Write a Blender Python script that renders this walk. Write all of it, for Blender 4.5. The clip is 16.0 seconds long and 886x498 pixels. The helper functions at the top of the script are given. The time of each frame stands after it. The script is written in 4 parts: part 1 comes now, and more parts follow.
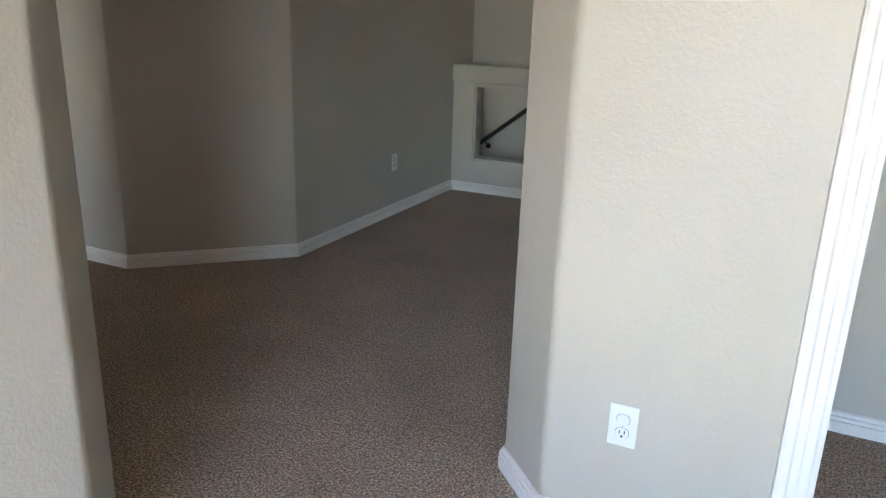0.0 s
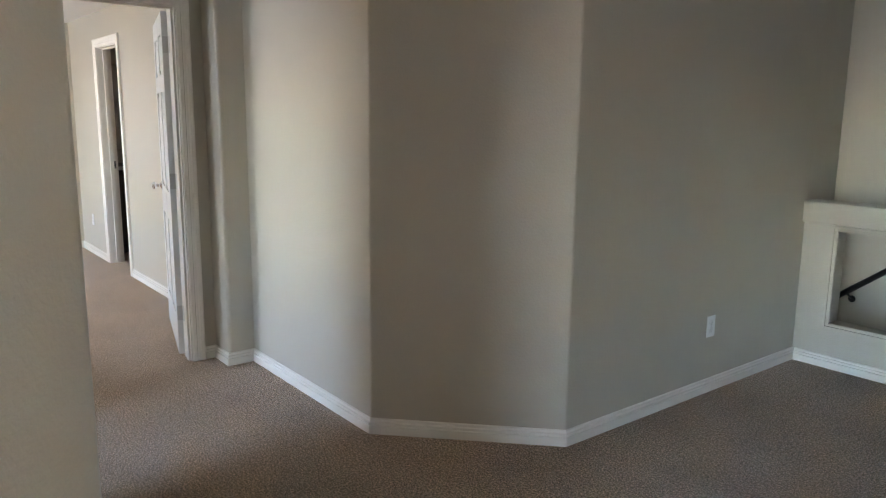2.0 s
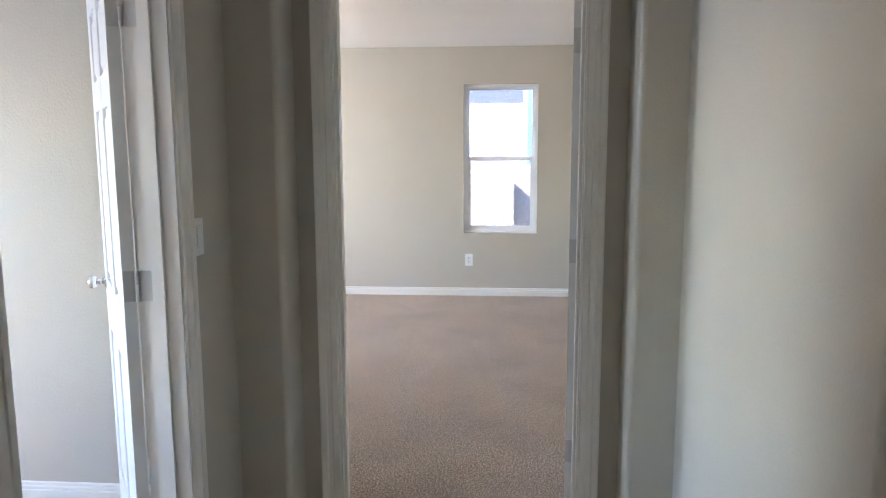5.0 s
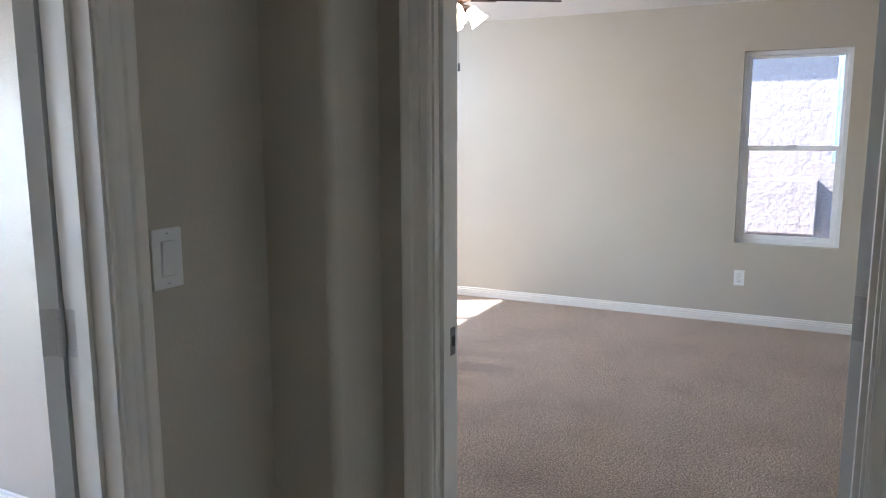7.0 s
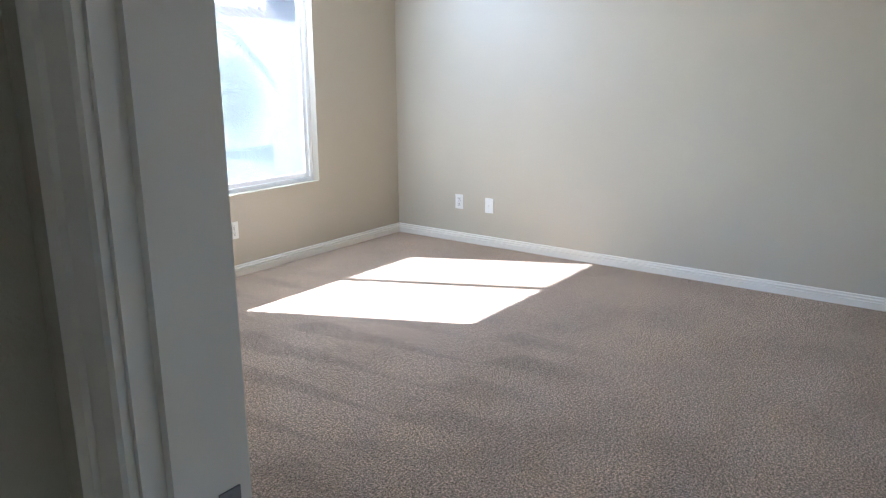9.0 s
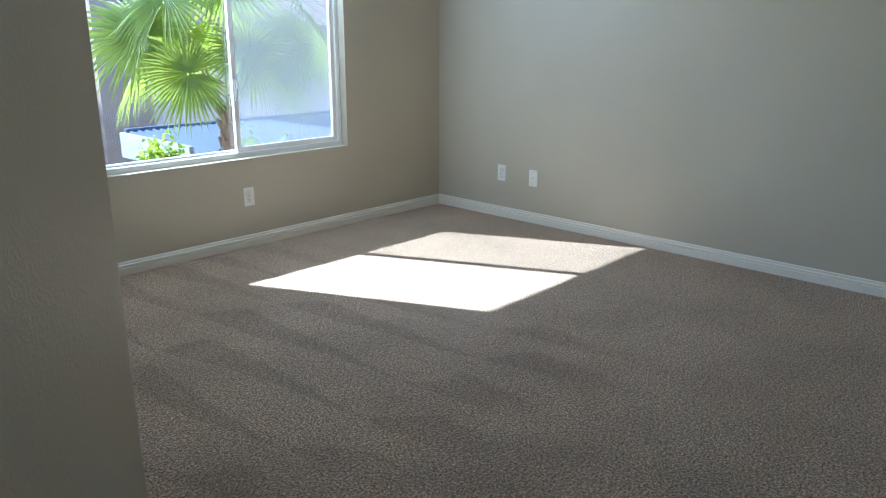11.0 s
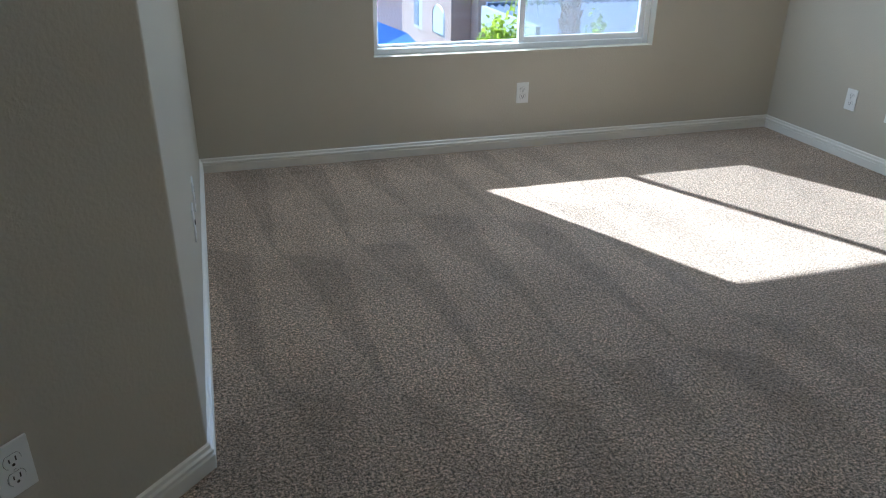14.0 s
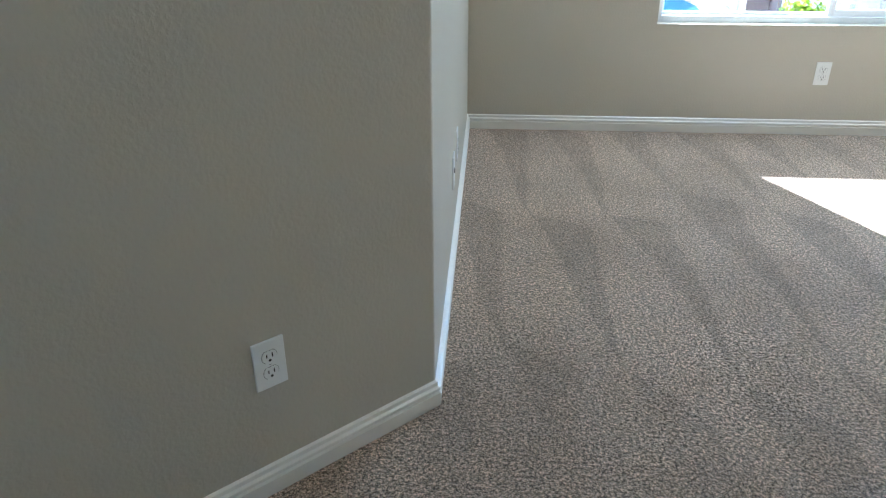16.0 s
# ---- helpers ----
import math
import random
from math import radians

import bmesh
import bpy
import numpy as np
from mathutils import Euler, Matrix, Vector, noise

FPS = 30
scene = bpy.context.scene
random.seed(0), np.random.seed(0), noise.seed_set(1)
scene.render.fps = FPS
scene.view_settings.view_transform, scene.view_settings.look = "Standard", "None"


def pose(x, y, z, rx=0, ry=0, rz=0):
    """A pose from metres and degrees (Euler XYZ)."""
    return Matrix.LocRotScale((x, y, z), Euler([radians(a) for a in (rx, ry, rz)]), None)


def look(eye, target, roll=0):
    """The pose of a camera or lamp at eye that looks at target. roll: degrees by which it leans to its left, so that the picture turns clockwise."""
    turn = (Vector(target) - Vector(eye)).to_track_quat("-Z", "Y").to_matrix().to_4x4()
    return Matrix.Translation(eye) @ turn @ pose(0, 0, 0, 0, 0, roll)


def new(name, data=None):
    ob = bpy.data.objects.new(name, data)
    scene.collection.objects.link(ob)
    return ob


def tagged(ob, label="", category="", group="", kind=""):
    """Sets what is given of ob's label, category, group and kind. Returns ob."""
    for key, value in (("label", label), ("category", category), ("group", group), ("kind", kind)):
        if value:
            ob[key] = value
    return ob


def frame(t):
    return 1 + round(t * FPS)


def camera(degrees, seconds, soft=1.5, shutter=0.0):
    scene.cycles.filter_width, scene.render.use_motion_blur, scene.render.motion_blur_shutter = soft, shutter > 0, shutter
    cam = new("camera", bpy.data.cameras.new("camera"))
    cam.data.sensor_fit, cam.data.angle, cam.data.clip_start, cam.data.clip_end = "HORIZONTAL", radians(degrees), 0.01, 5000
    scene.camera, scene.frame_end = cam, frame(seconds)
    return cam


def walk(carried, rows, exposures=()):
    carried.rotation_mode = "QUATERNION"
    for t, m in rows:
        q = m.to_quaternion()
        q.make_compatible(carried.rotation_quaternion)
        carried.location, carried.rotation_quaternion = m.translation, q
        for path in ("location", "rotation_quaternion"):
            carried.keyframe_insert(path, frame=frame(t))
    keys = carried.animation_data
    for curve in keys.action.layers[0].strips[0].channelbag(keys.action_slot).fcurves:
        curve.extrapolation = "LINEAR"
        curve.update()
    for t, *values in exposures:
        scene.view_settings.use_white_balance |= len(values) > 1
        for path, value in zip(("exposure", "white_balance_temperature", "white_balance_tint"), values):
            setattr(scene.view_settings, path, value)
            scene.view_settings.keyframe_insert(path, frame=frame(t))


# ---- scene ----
cam = camera(61.8, 16.0, soft=1.15)
PATH = [
    (0, (-4.578, 1.893, 1.333), (-3.763, 0.169, 0.731), 1.8),
    (0.5, (-4.534, 1.722, 1.374), (-3.526, 0.102, 0.774), 1.8),
    (1, (-4.493, 1.544, 1.43), (-3.282, 0.048, 0.887), 1.3),
    (1.5, (-4.346, 1.328, 1.465), (-2.973, -0.054, 1.013), 1.1),
    (2, (-4.224, 0.999, 1.465), (-2.68, -0.219, 1.105), 0.6),
    (2.5, (-4.003, 0.778, 1.551), (-2.35, -0.295, 1.204), 0.2),
    (3, (-3.811, 0.561, 1.531), (-2.043, -0.325, 1.232), 0.7),
    (3.5, (-3.505, 0.345, 1.486), (-1.634, -0.304, 1.204), 0.5),
    (4, (-3.227, 0.169, 1.481), (-1.287, -0.226, 1.199), 0.5),
    (4.5, (-2.945, 0.004, 1.468), (-0.969, -0.118, 1.184), 0.1),
    (5, (-2.653, -0.146, 1.468), (-0.679, 0.003, 1.182), -0.2),
    (5.2, (-2.557, -0.204, 1.48), (-0.593, 0.045, 1.193), -0.0),
    (7.3, (-1.311, -0.33, 1.402), (0.409, 0.637, 1.074), -0.2),
    (7.5, (-1.191, -0.29, 1.394), (0.497, 0.724, 1.047), -0.2),
    (8, (-0.868, -0.169, 1.4), (0.768, 0.913, 1.008), -0.5),
    (8.5, (-0.586, -0.16, 1.401), (1.001, 0.973, 0.956), -0.2),
    (9, (-0.318, -0.134, 1.37), (1.239, 1.023, 0.885), -0.3),
    (11.5, (0.369, -0.067, 1.229), (1.692, 1.31, 0.636), 0.4),
    (12, (0.528, 0.0, 1.182), (1.751, 1.444, 0.534), 0.5),
    (12.5, (0.747, 0.046, 1.192), (1.856, 1.555, 0.49), 0.5),
    (13, (0.901, 0.052, 1.213), (1.876, 1.627, 0.459), 0.6),
    (13.5, (0.987, 0.007, 1.242), (1.767, 1.672, 0.454), 0.6),
    (14, (1.042, -0.014, 1.292), (1.576, 1.713, 0.437), 0.7),
    (14.5, (1.044, 0.028, 1.246), (1.363, 1.796, 0.367), 0.3),
    (15, (1.043, 0.043, 1.249), (1.179, 1.82, 0.343), 0.1),
    (15.5, (1.043, 0.023, 1.254), (1.033, 1.796, 0.328), -0.2),
    (16, (1.045, 0.013, 1.243), (0.922, 1.784, 0.321), -0.2),
]
EXPOSURES = [
    (0.0, 4.3, 6050, 15), (0.7, 4.4, 6050, 15), (1.05, 4.55, 6200, 17), (1.6, 4.9, 6500, 25), (2.0, 5.05, 6000, 14),
    (2.5, 5.3, 5800, 13), (3.0, 5.25, 5700, 11), (4.5, 5.05, 5600, 14), (5.2, 4.95, 5550, 15),
    (7.3, 4.45, 5450, 15), (8.5, 4.3, 5400, 14),
    (9.2, 4.1, 5250, 9), (11.3, 3.25, 5100, 1), (12.5, 3.2, 5050, 1), (13.5, 3.12, 5050, 3), (14.5, 3.3, 5050, 4),
    (15.5, 4.0, 4950, 2), (16.0, 4.2, 4950, 2),
]
walk(cam, [(t, look(eye, target, roll)) for t, eye, target, roll in PATH], EXPOSURES)

# ---- world, sun, lamps ----
SUN_DIR = Vector((-0.49, 1.0, 0.87)).normalized()
world = bpy.data.worlds.new("sky")
scene.world = world
world.use_nodes = True
wn = world.node_tree.nodes
sky = wn.new("ShaderNodeTexSky")
sky.sky_type = "NISHITA"
sky.sun_disc = False
sky.dust_density = 0.2
sky.ozone_density = 2.5
sky.sun_elevation = math.asin(SUN_DIR.z)
sky.sun_rotation = math.atan2(SUN_DIR.x, SUN_DIR.y)
world.node_tree.links.new(sky.outputs[0], wn["Background"].inputs[0])
wn["Background"].inputs[1].default_value = 0.15

sun = new("sun", bpy.data.lights.new("sun", "SUN"))
sun.data.energy = 2.4
sun.data.angle = radians(0.6)
sun.data.color = (1.0, 0.97, 0.93)
sun.matrix_world = look(SUN_DIR * 30, (0, 0, 0))


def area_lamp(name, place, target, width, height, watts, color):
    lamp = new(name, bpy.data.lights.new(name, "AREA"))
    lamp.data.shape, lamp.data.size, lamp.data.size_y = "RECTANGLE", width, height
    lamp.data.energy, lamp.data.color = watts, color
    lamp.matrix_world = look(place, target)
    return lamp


# added lamps for daylight in the unseen window openings of the rooms beside the hall
area_lamp("daylight_fill", (-4.9, 4.22, 1.3), (-4.9, 0, 1.1), 1.7, 1.4, 0.4, (0.78, 0.9, 1.0))
area_lamp("daylight_fill", (-1.6, 4.22, 1.3), (-1.6, 0, 0.9), 1.1, 1.1, 1.3, (0.76, 0.88, 1.0))

# added strip lamp, out of view at the window head, boosts the bedroom's daylight
area_lamp("daylight_fill", (2.67, 3.80, 1.93), (3.15, 0.9, 0.2), 1.5, 0.11, 2.8, (0.80, 0.9, 1.0))

# ---- materials ----


def material(name, rough=0.6, metal=0.0):
    m = bpy.data.materials.new(name)
    m.use_nodes = True
    b = m.node_tree.nodes["Principled BSDF"]
    b.inputs["Roughness"].default_value = rough
    b.inputs["Metallic"].default_value = metal
    return m, m.node_tree.nodes, m.node_tree.links, b


def coords(n, l, scale=(1, 1, 1), turn=0.0):
    c = n.new("ShaderNodeTexCoord")
    mp = n.new("ShaderNodeMapping")
    mp.inputs["Scale"].default_value = scale
    mp.inputs["Rotation"].default_value = (0, 0, turn)
    l.new(c.outputs["Object"], mp.inputs["Vector"])
    return mp.outputs["Vector"]


def noise_tex(n, l, vec, scale, detail=3.0, rough=0.55):
    t = n.new("ShaderNodeTexNoise")
    t.inputs["Scale"].default_value = scale
    t.inputs["Detail"].default_value = detail
    t.inputs["Roughness"].default_value = rough
    l.new(vec, t.inputs["Vector"])
    return t.outputs["Fac"]


def ramp(n, l, fac, stops):
    r = n.new("ShaderNodeValToRGB")
    e = r.color_ramp.elements
    while len(e) < len(stops):
        e.new(0.5)
    for k, (p, c) in enumerate(stops):
        e[k].position, e[k].color = p, (*c, 1)
    l.new(fac, r.inputs[0])
    return r.outputs["Color"]


def mix(n, l, fac, a, b, kind="MIX"):
    x = n.new("ShaderNodeMix")
    x.data_type, x.blend_type = "RGBA", kind
    if isinstance(fac, float):
        x.inputs[0].default_value = fac
    else:
        l.new(fac, x.inputs[0])
    for s, v in ((6, a), (7, b)):
        if isinstance(v, tuple):
            x.inputs[s].default_value = (*v, 1)
        else:
            l.new(v, x.inputs[s])
    return x.outputs[2]


def bump(n, l, b, height, strength, distance):
    k = n.new("ShaderNodeBump")
    k.inputs["Strength"].default_value = strength
    k.inputs["Distance"].default_value = distance
    l.new(height, k.inputs["Height"])
    l.new(k.outputs[0], b.inputs["Normal"])


def painted(name, color, rough, grain=90.0, relief=0.0012, vary=0.04, strength=0.6):
    """Paint over a fine texture, with faint uneven tone."""
    m, n, l, b = material(name, rough)
    v = coords(n, l)
    big = noise_tex(n, l, v, 1.3, 2)
    lo = tuple(c * (1 - vary) for c in color)
    hi = tuple(min(1, c * (1 + vary)) for c in color)
    l.new(ramp(n, l, big, [(0.3, lo), (0.7, hi)]), b.inputs["Base Color"])
    if relief:
        bump(n, l, b, noise_tex(n, l, v, grain, 3, 0.5), strength, relief)
    return m


M_WALL = painted("wall_paint", (0.515, 0.472, 0.382), 0.4, 105, 0.0036, 0.03, 0.4)
M_CEIL = painted("ceiling_paint", (0.84, 0.83, 0.81), 0.8, 60, 0.004, 0.02, 0.5)
M_TRIM = painted("trim_paint", (0.82, 0.785, 0.715), 0.35, 40, 0.0006, 0.02, 0.3)
M_DOOR = painted("door_paint", (0.80, 0.80, 0.78), 0.38, 60, 0.0008, 0.02, 0.3)
M_PLATE = painted("white_plastic", (0.82, 0.82, 0.80), 0.3, 30, 0.0, 0.01)
M_VINYL = painted("window_vinyl", (0.84, 0.84, 0.83), 0.35, 30, 0.0, 0.01)
M_DARK = painted("dark_slot", (0.03, 0.028, 0.025), 0.6, 30, 0.0, 0.1)
M_BLACK = painted("black_metal", (0.02, 0.02, 0.022), 0.4, 30, 0.0, 0.1)
M_ESPRESSO = painted("espresso_wood", (0.035, 0.022, 0.016), 0.4, 30, 0.0, 0.2)
M_COUNTER = painted("counter_white", (0.75, 0.74, 0.72), 0.25, 30, 0.0, 0.03)
M_BRONZE, _n, _l, _b = material("bronze", 0.4, 0.9)
_b.inputs["Base Color"].default_value = (0.09, 0.055, 0.04, 1)
M_NICKEL, _n, _l, _b = material("satin_nickel", 0.28, 1.0)
_b.inputs["Base Color"].default_value = (0.66, 0.64, 0.60, 1)
M_STRIKE, _n, _l, _b = material("worn_strike_metal", 0.35, 1.0)
_b.inputs["Base Color"].default_value = (0.22, 0.21, 0.20, 1)
M_CHROME, _n, _l, _b = material("chrome", 0.08, 1.0)
_b.inputs["Base Color"].default_value = (0.8, 0.8, 0.8, 1)
M_HINGE = painted("hinge_painted_metal", (0.63, 0.62, 0.60), 0.3, 60, 0.0005, 0.05)
M_MIRROR, _n, _l, _b = material("mirror", 0.02, 1.0)
_b.inputs["Base Color"].default_value = (0.85, 0.87, 0.87, 1)


def make_glass():
    m = bpy.data.materials.new("window_glass")
    m.use_nodes = True
    n, l = m.node_tree.nodes, m.node_tree.links
    out = n["Material Output"]
    tr = n.new("ShaderNodeBsdfTransparent")
    tr.inputs[0].default_value = (0.70, 0.72, 0.72, 1)
    gl = n.new("ShaderNodeBsdfGlossy")
    gl.inputs["Roughness"].default_value = 0.02
    fr = n.new("ShaderNodeFresnel")
    fr.inputs[0].default_value = 1.45
    sh = n.new("ShaderNodeMixShader")
    l.new(fr.outputs[0], sh.inputs[0])
    l.new(tr.outputs[0], sh.inputs[1])
    l.new(gl.outputs[0], sh.inputs[2])
    l.new(sh.outputs[0], out.inputs[0])
    return m


M_GLASS = make_glass()


def make_screen():
    """Insect screen: a fine grey mesh that lets most light through."""
    m = bpy.data.materials.new("insect_screen")
    m.use_nodes = True
    n, l = m.node_tree.nodes, m.node_tree.links
    tr = n.new("ShaderNodeBsdfTransparent")
    df = n.new("ShaderNodeBsdfTranslucent")
    df.inputs[0].default_value = (0.26, 0.255, 0.26, 1)
    sh = n.new("ShaderNodeMixShader")
    sh.inputs[0].default_value = 0.24
    l.new(tr.outputs[0], sh.inputs[1])
    l.new(df.outputs[0], sh.inputs[2])
    l.new(sh.outputs[0], n["Material Output"].inputs[0])
    return m


M_SCREEN = make_screen()


LANES, LEAN = 3.2, 0.6  # vacuum lanes to the metre, and their slant


def make_carpet():
    m, n, l, b = material("carpet", 0.95)
    v = coords(n, l)

    def calc(op, p, q=0.0, r=0.0):
        k = n.new("ShaderNodeMath")
        k.operation = op
        for s, val in enumerate((p, q, r)):
            if isinstance(val, float):
                k.inputs[s].default_value = val
            else:
                l.new(val, k.inputs[s])
        return k.outputs[0]

    # twisted tufts: fine crumbs over slightly larger clumps
    fine = noise_tex(n, l, v, 250, 3.0, 0.75)
    mid = noise_tex(n, l, v, 118, 2, 0.65)
    tuft = calc("MULTIPLY_ADD", mid, 0.45, calc("MULTIPLY", fine, 0.55))
    speck = ramp(n, l, tuft, [(0.435, (0.045, 0.03, 0.019)), (0.478, (0.28, 0.201, 0.135)), (0.525, (0.53, 0.39, 0.272)), (0.575, (0.95, 0.73, 0.54))])
    # coarser light and dark put into the colour for the pile's shading
    clump_shade = ramp(n, l, noise_tex(n, l, v, 45, 3, 0.75), [(0.36, (0.76, 0.76, 0.76)), (0.64, (1.22, 1.22, 1.22))])
    c = mix(n, l, 1.0, speck, clump_shade, "MULTIPLY")
    # wedge-shaped vacuum strokes laid side by side, and broad uneven nap
    sep = n.new("ShaderNodeSeparateXYZ")
    l.new(v, sep.inputs[0])
    wob = noise_tex(n, l, v, 1.1, 2, 0.5)
    rough_edge = noise_tex(n, l, v, 14, 3, 0.7)
    shift = calc("MULTIPLY_ADD", rough_edge, 0.12, calc("MULTIPLY", wob, 0.7))
    u = calc("MULTIPLY_ADD", sep.outputs[1], LEAN, calc("MULTIPLY_ADD", sep.outputs[0], LANES, shift))
    lane = calc("FLOOR", u)
    jump = calc("FRACT", calc("MULTIPLY", calc("SINE", calc("MULTIPLY", lane, 12.99)), 43.7))
    along = calc("FRACT", calc("MULTIPLY_ADD", sep.outputs[1], 0.9, calc("MULTIPLY_ADD", jump, 0.3, calc("MULTIPLY_ADD", wob, 0.5, -1.97))))
    taper = calc("MINIMUM", calc("MULTIPLY", along, 0.68), calc("MULTIPLY", calc("SUBTRACT", 1.0, along), 5.0))
    inside = calc("SUBTRACT", taper, calc("FRACT", u))
    wedge = ramp(n, l, calc("MULTIPLY_ADD", inside, 1.6, 0.5), [(0.45, (1.06, 1.06, 1.06)), (0.52, (0.74, 0.735, 0.73))])
    broad = noise_tex(n, l, v, 0.9, 2, 0.5)
    far = calc("MULTIPLY_ADD", sep.outputs[1], 0.8, calc("MULTIPLY_ADD", broad, 1.2, -1.35))
    bed = ramp(n, l, far, [(0.1, (0.0, 0.0, 0.0)), (0.5, (0.85, 0.85, 0.85))])
    east = n.new("ShaderNodeMapRange")
    for slot, val in enumerate((2.5, 3.3, 0.95, 0.15)):
        east.inputs[slot + 1].default_value = val
    l.new(sep.outputs[0], east.inputs[0])
    bed = calc("MULTIPLY", bed, east.outputs[0])
    c = mix(n, l, bed, c, mix(n, l, 1.0, c, wedge, "MULTIPLY"))
    nap = ramp(n, l, noise_tex(n, l, v, 2.2, 3, 0.6), [(0.36, (0.84, 0.835, 0.83)), (0.62, (1.10, 1.10, 1.10))])
    c = mix(n, l, 1.0, c, nap, "MULTIPLY")
    l.new(c, b.inputs["Base Color"])
    b.inputs["Sheen Weight"].default_value = 0.6
    b.inputs["Sheen Tint"].default_value = (0.95, 0.82, 0.70, 1)
    b.inputs["Sheen Roughness"].default_value = 0.4
    b.inputs["Specular IOR Level"].default_value = 0.1
    bump(n, l, b, tuft, 1.0, 0.014)
    return m


M_CARPET = make_carpet()


def stucco(name, color, grain=22.0, depth=0.02, vary=0.08):
    m, n, l, b = material(name, 0.9)
    v = coords(n, l)
    big = noise_tex(n, l, v, 0.7, 4)
    lo, hi = tuple(c * (1 - vary) for c in color), tuple(min(1, c * (1 + vary)) for c in color)
    l.new(ramp(n, l, big, [(0.3, lo), (0.7, hi)]), b.inputs["Base Color"])
    bump(n, l, b, noise_tex(n, l, v, grain, 4, 0.6), 0.8, depth)
    return m


M_STUCCO_PINK = stucco("pink_stucco", (0.66, 0.48, 0.44))
M_STUCCO_TAN = stucco("tan_stucco", (0.34, 0.235, 0.185))
M_STUCCO_NEAR = stucco("near_stucco", (0.25, 0.19, 0.158), 16, 0.03)
M_ROOF = stucco("clay_tile", (0.34, 0.24, 0.19), 9, 0.02, 0.25)
M_GROUND = stucco("dry_ground", (0.36, 0.30, 0.25), 6, 0.03, 0.2)
M_PATIO = painted("patio_roof_metal", (0.13, 0.145, 0.21), 0.75, 20, 0.0, 0.05)
M_PATIO.node_tree.nodes["Principled BSDF"].inputs["Specular IOR Level"].default_value = 0.1
M_CANOPY = painted("blue_canopy", (0.07, 0.16, 0.42), 0.7, 20, 0.0, 0.08)
M_FASCIA = painted("white_fascia", (0.40, 0.38, 0.36), 0.6, 20, 0.0, 0.04)
M_SHUTTER = painted("blue_grey_shutter", (0.36, 0.42, 0.44), 0.6, 20, 0.0, 0.05)
M_PANE_DARK, _n, _l, _b = material("far_window_glass", 0.08)
_b.inputs["Base Color"].default_value = (0.10, 0.13, 0.17, 1)
# opaque pane, its colour holding the sky-tinted shade of the window recess
M_PANE_SHADED = painted("shaded_window_pane", (0.36, 0.35, 0.42), 0.4, 20, 0.0, 0.04)


def leafy(name, dark, light):
    m, n, l, b = material(name, 0.45)
    v = coords(n, l)
    l.new(ramp(n, l, noise_tex(n, l, v, 5, 3), [(0.3, dark), (0.7, light)]), b.inputs["Base Color"])
    tl = n.new("ShaderNodeBsdfTranslucent")
    tl.inputs[0].default_value = (*[min(1, c * 2.2) for c in light], 1)
    sh = n.new("ShaderNodeMixShader")
    sh.inputs[0].default_value = 0.5
    l.new(b.outputs[0], sh.inputs[1])
    l.new(tl.outputs[0], sh.inputs[2])
    l.new(sh.outputs[0], n["Material Output"].inputs[0])
    return m


M_FROND = leafy("palm_leaf", (0.10, 0.14, 0.02), (0.22, 0.25, 0.04))
M_PETIOLE = leafy("palm_stalk", (0.18, 0.2, 0.08), (0.28, 0.28, 0.12))
M_BUSH = leafy("bush_leaf", (0.09, 0.15, 0.015), (0.26, 0.30, 0.03))
M_TRUNK = stucco("palm_trunk", (0.26, 0.15, 0.09), 14, 0.05, 0.3)


def lit_glass():
    m, n, l, b = material("lamp_glass", 0.4)
    b.inputs["Base Color"].default_value = (0.9, 0.85, 0.75, 1)
    b.inputs["Emission Color"].default_value = (1.0, 0.78, 0.5, 1)
    b.inputs["Emission Strength"].default_value = 1.6
    return m


M_LAMP = lit_glass()

# ---- mesh helpers ----


def part(name, bm, mat, parent=None, label="", smooth=False):
    me = bpy.data.meshes.new(name)
    bmesh.ops.recalc_face_normals(bm, faces=bm.faces)
    bm.to_mesh(me)
    bm.free()
    me.materials.append(mat)
    if smooth:
        me.shade_smooth()
    ob = new(name, me)
    if parent:
        ob.parent = parent
    if label:
        ob["label"] = label
    return ob


def empty(name, m=None, **tags):
    ob = new(name)
    ob.empty_display_size = 0.05
    if m:
        ob.matrix_world = m
    return tagged(ob, **tags)


def box(bm, a, b, bevel=0.0):
    m = Matrix.LocRotScale([(p + q) / 2 for p, q in zip(a, b)], None, [abs(q - p) for p, q in zip(a, b)])
    r = bmesh.ops.create_cube(bm, size=1, matrix=m)
    if bevel:
        es = list({e for v in r["verts"] for e in v.link_edges})
        bmesh.ops.bevel(bm, geom=es, offset=bevel, segments=2, affect="EDGES", profile=0.6)


def boxes(*items, bevel=0.0):
    bm = bmesh.new()
    for a, b in items:
        box(bm, a, b, bevel)
    return bm


def tube(bm, a, b, r0, r1=None, n=12, caps=True):
    a, b = Vector(a), Vector(b)
    m = Matrix.Translation((a + b) / 2) @ (b - a).to_track_quat("Z", "Y").to_matrix().to_4x4()
    bmesh.ops.create_cone(bm, cap_ends=caps, segments=n, radius1=r0, radius2=r0 if r1 is None else r1, depth=(b - a).length, matrix=m)


def prism(bm, pts, z0, z1):
    lo = [bm.verts.new((x, y, z0)) for x, y in pts]
    hi = [bm.verts.new((x, y, z1)) for x, y in pts]
    bm.faces.new(lo)
    bm.faces.new(hi)
    for k in range(len(pts)):
        j = (k + 1) % len(pts)
        bm.faces.new((lo[k], lo[j], hi[j], hi[k]))


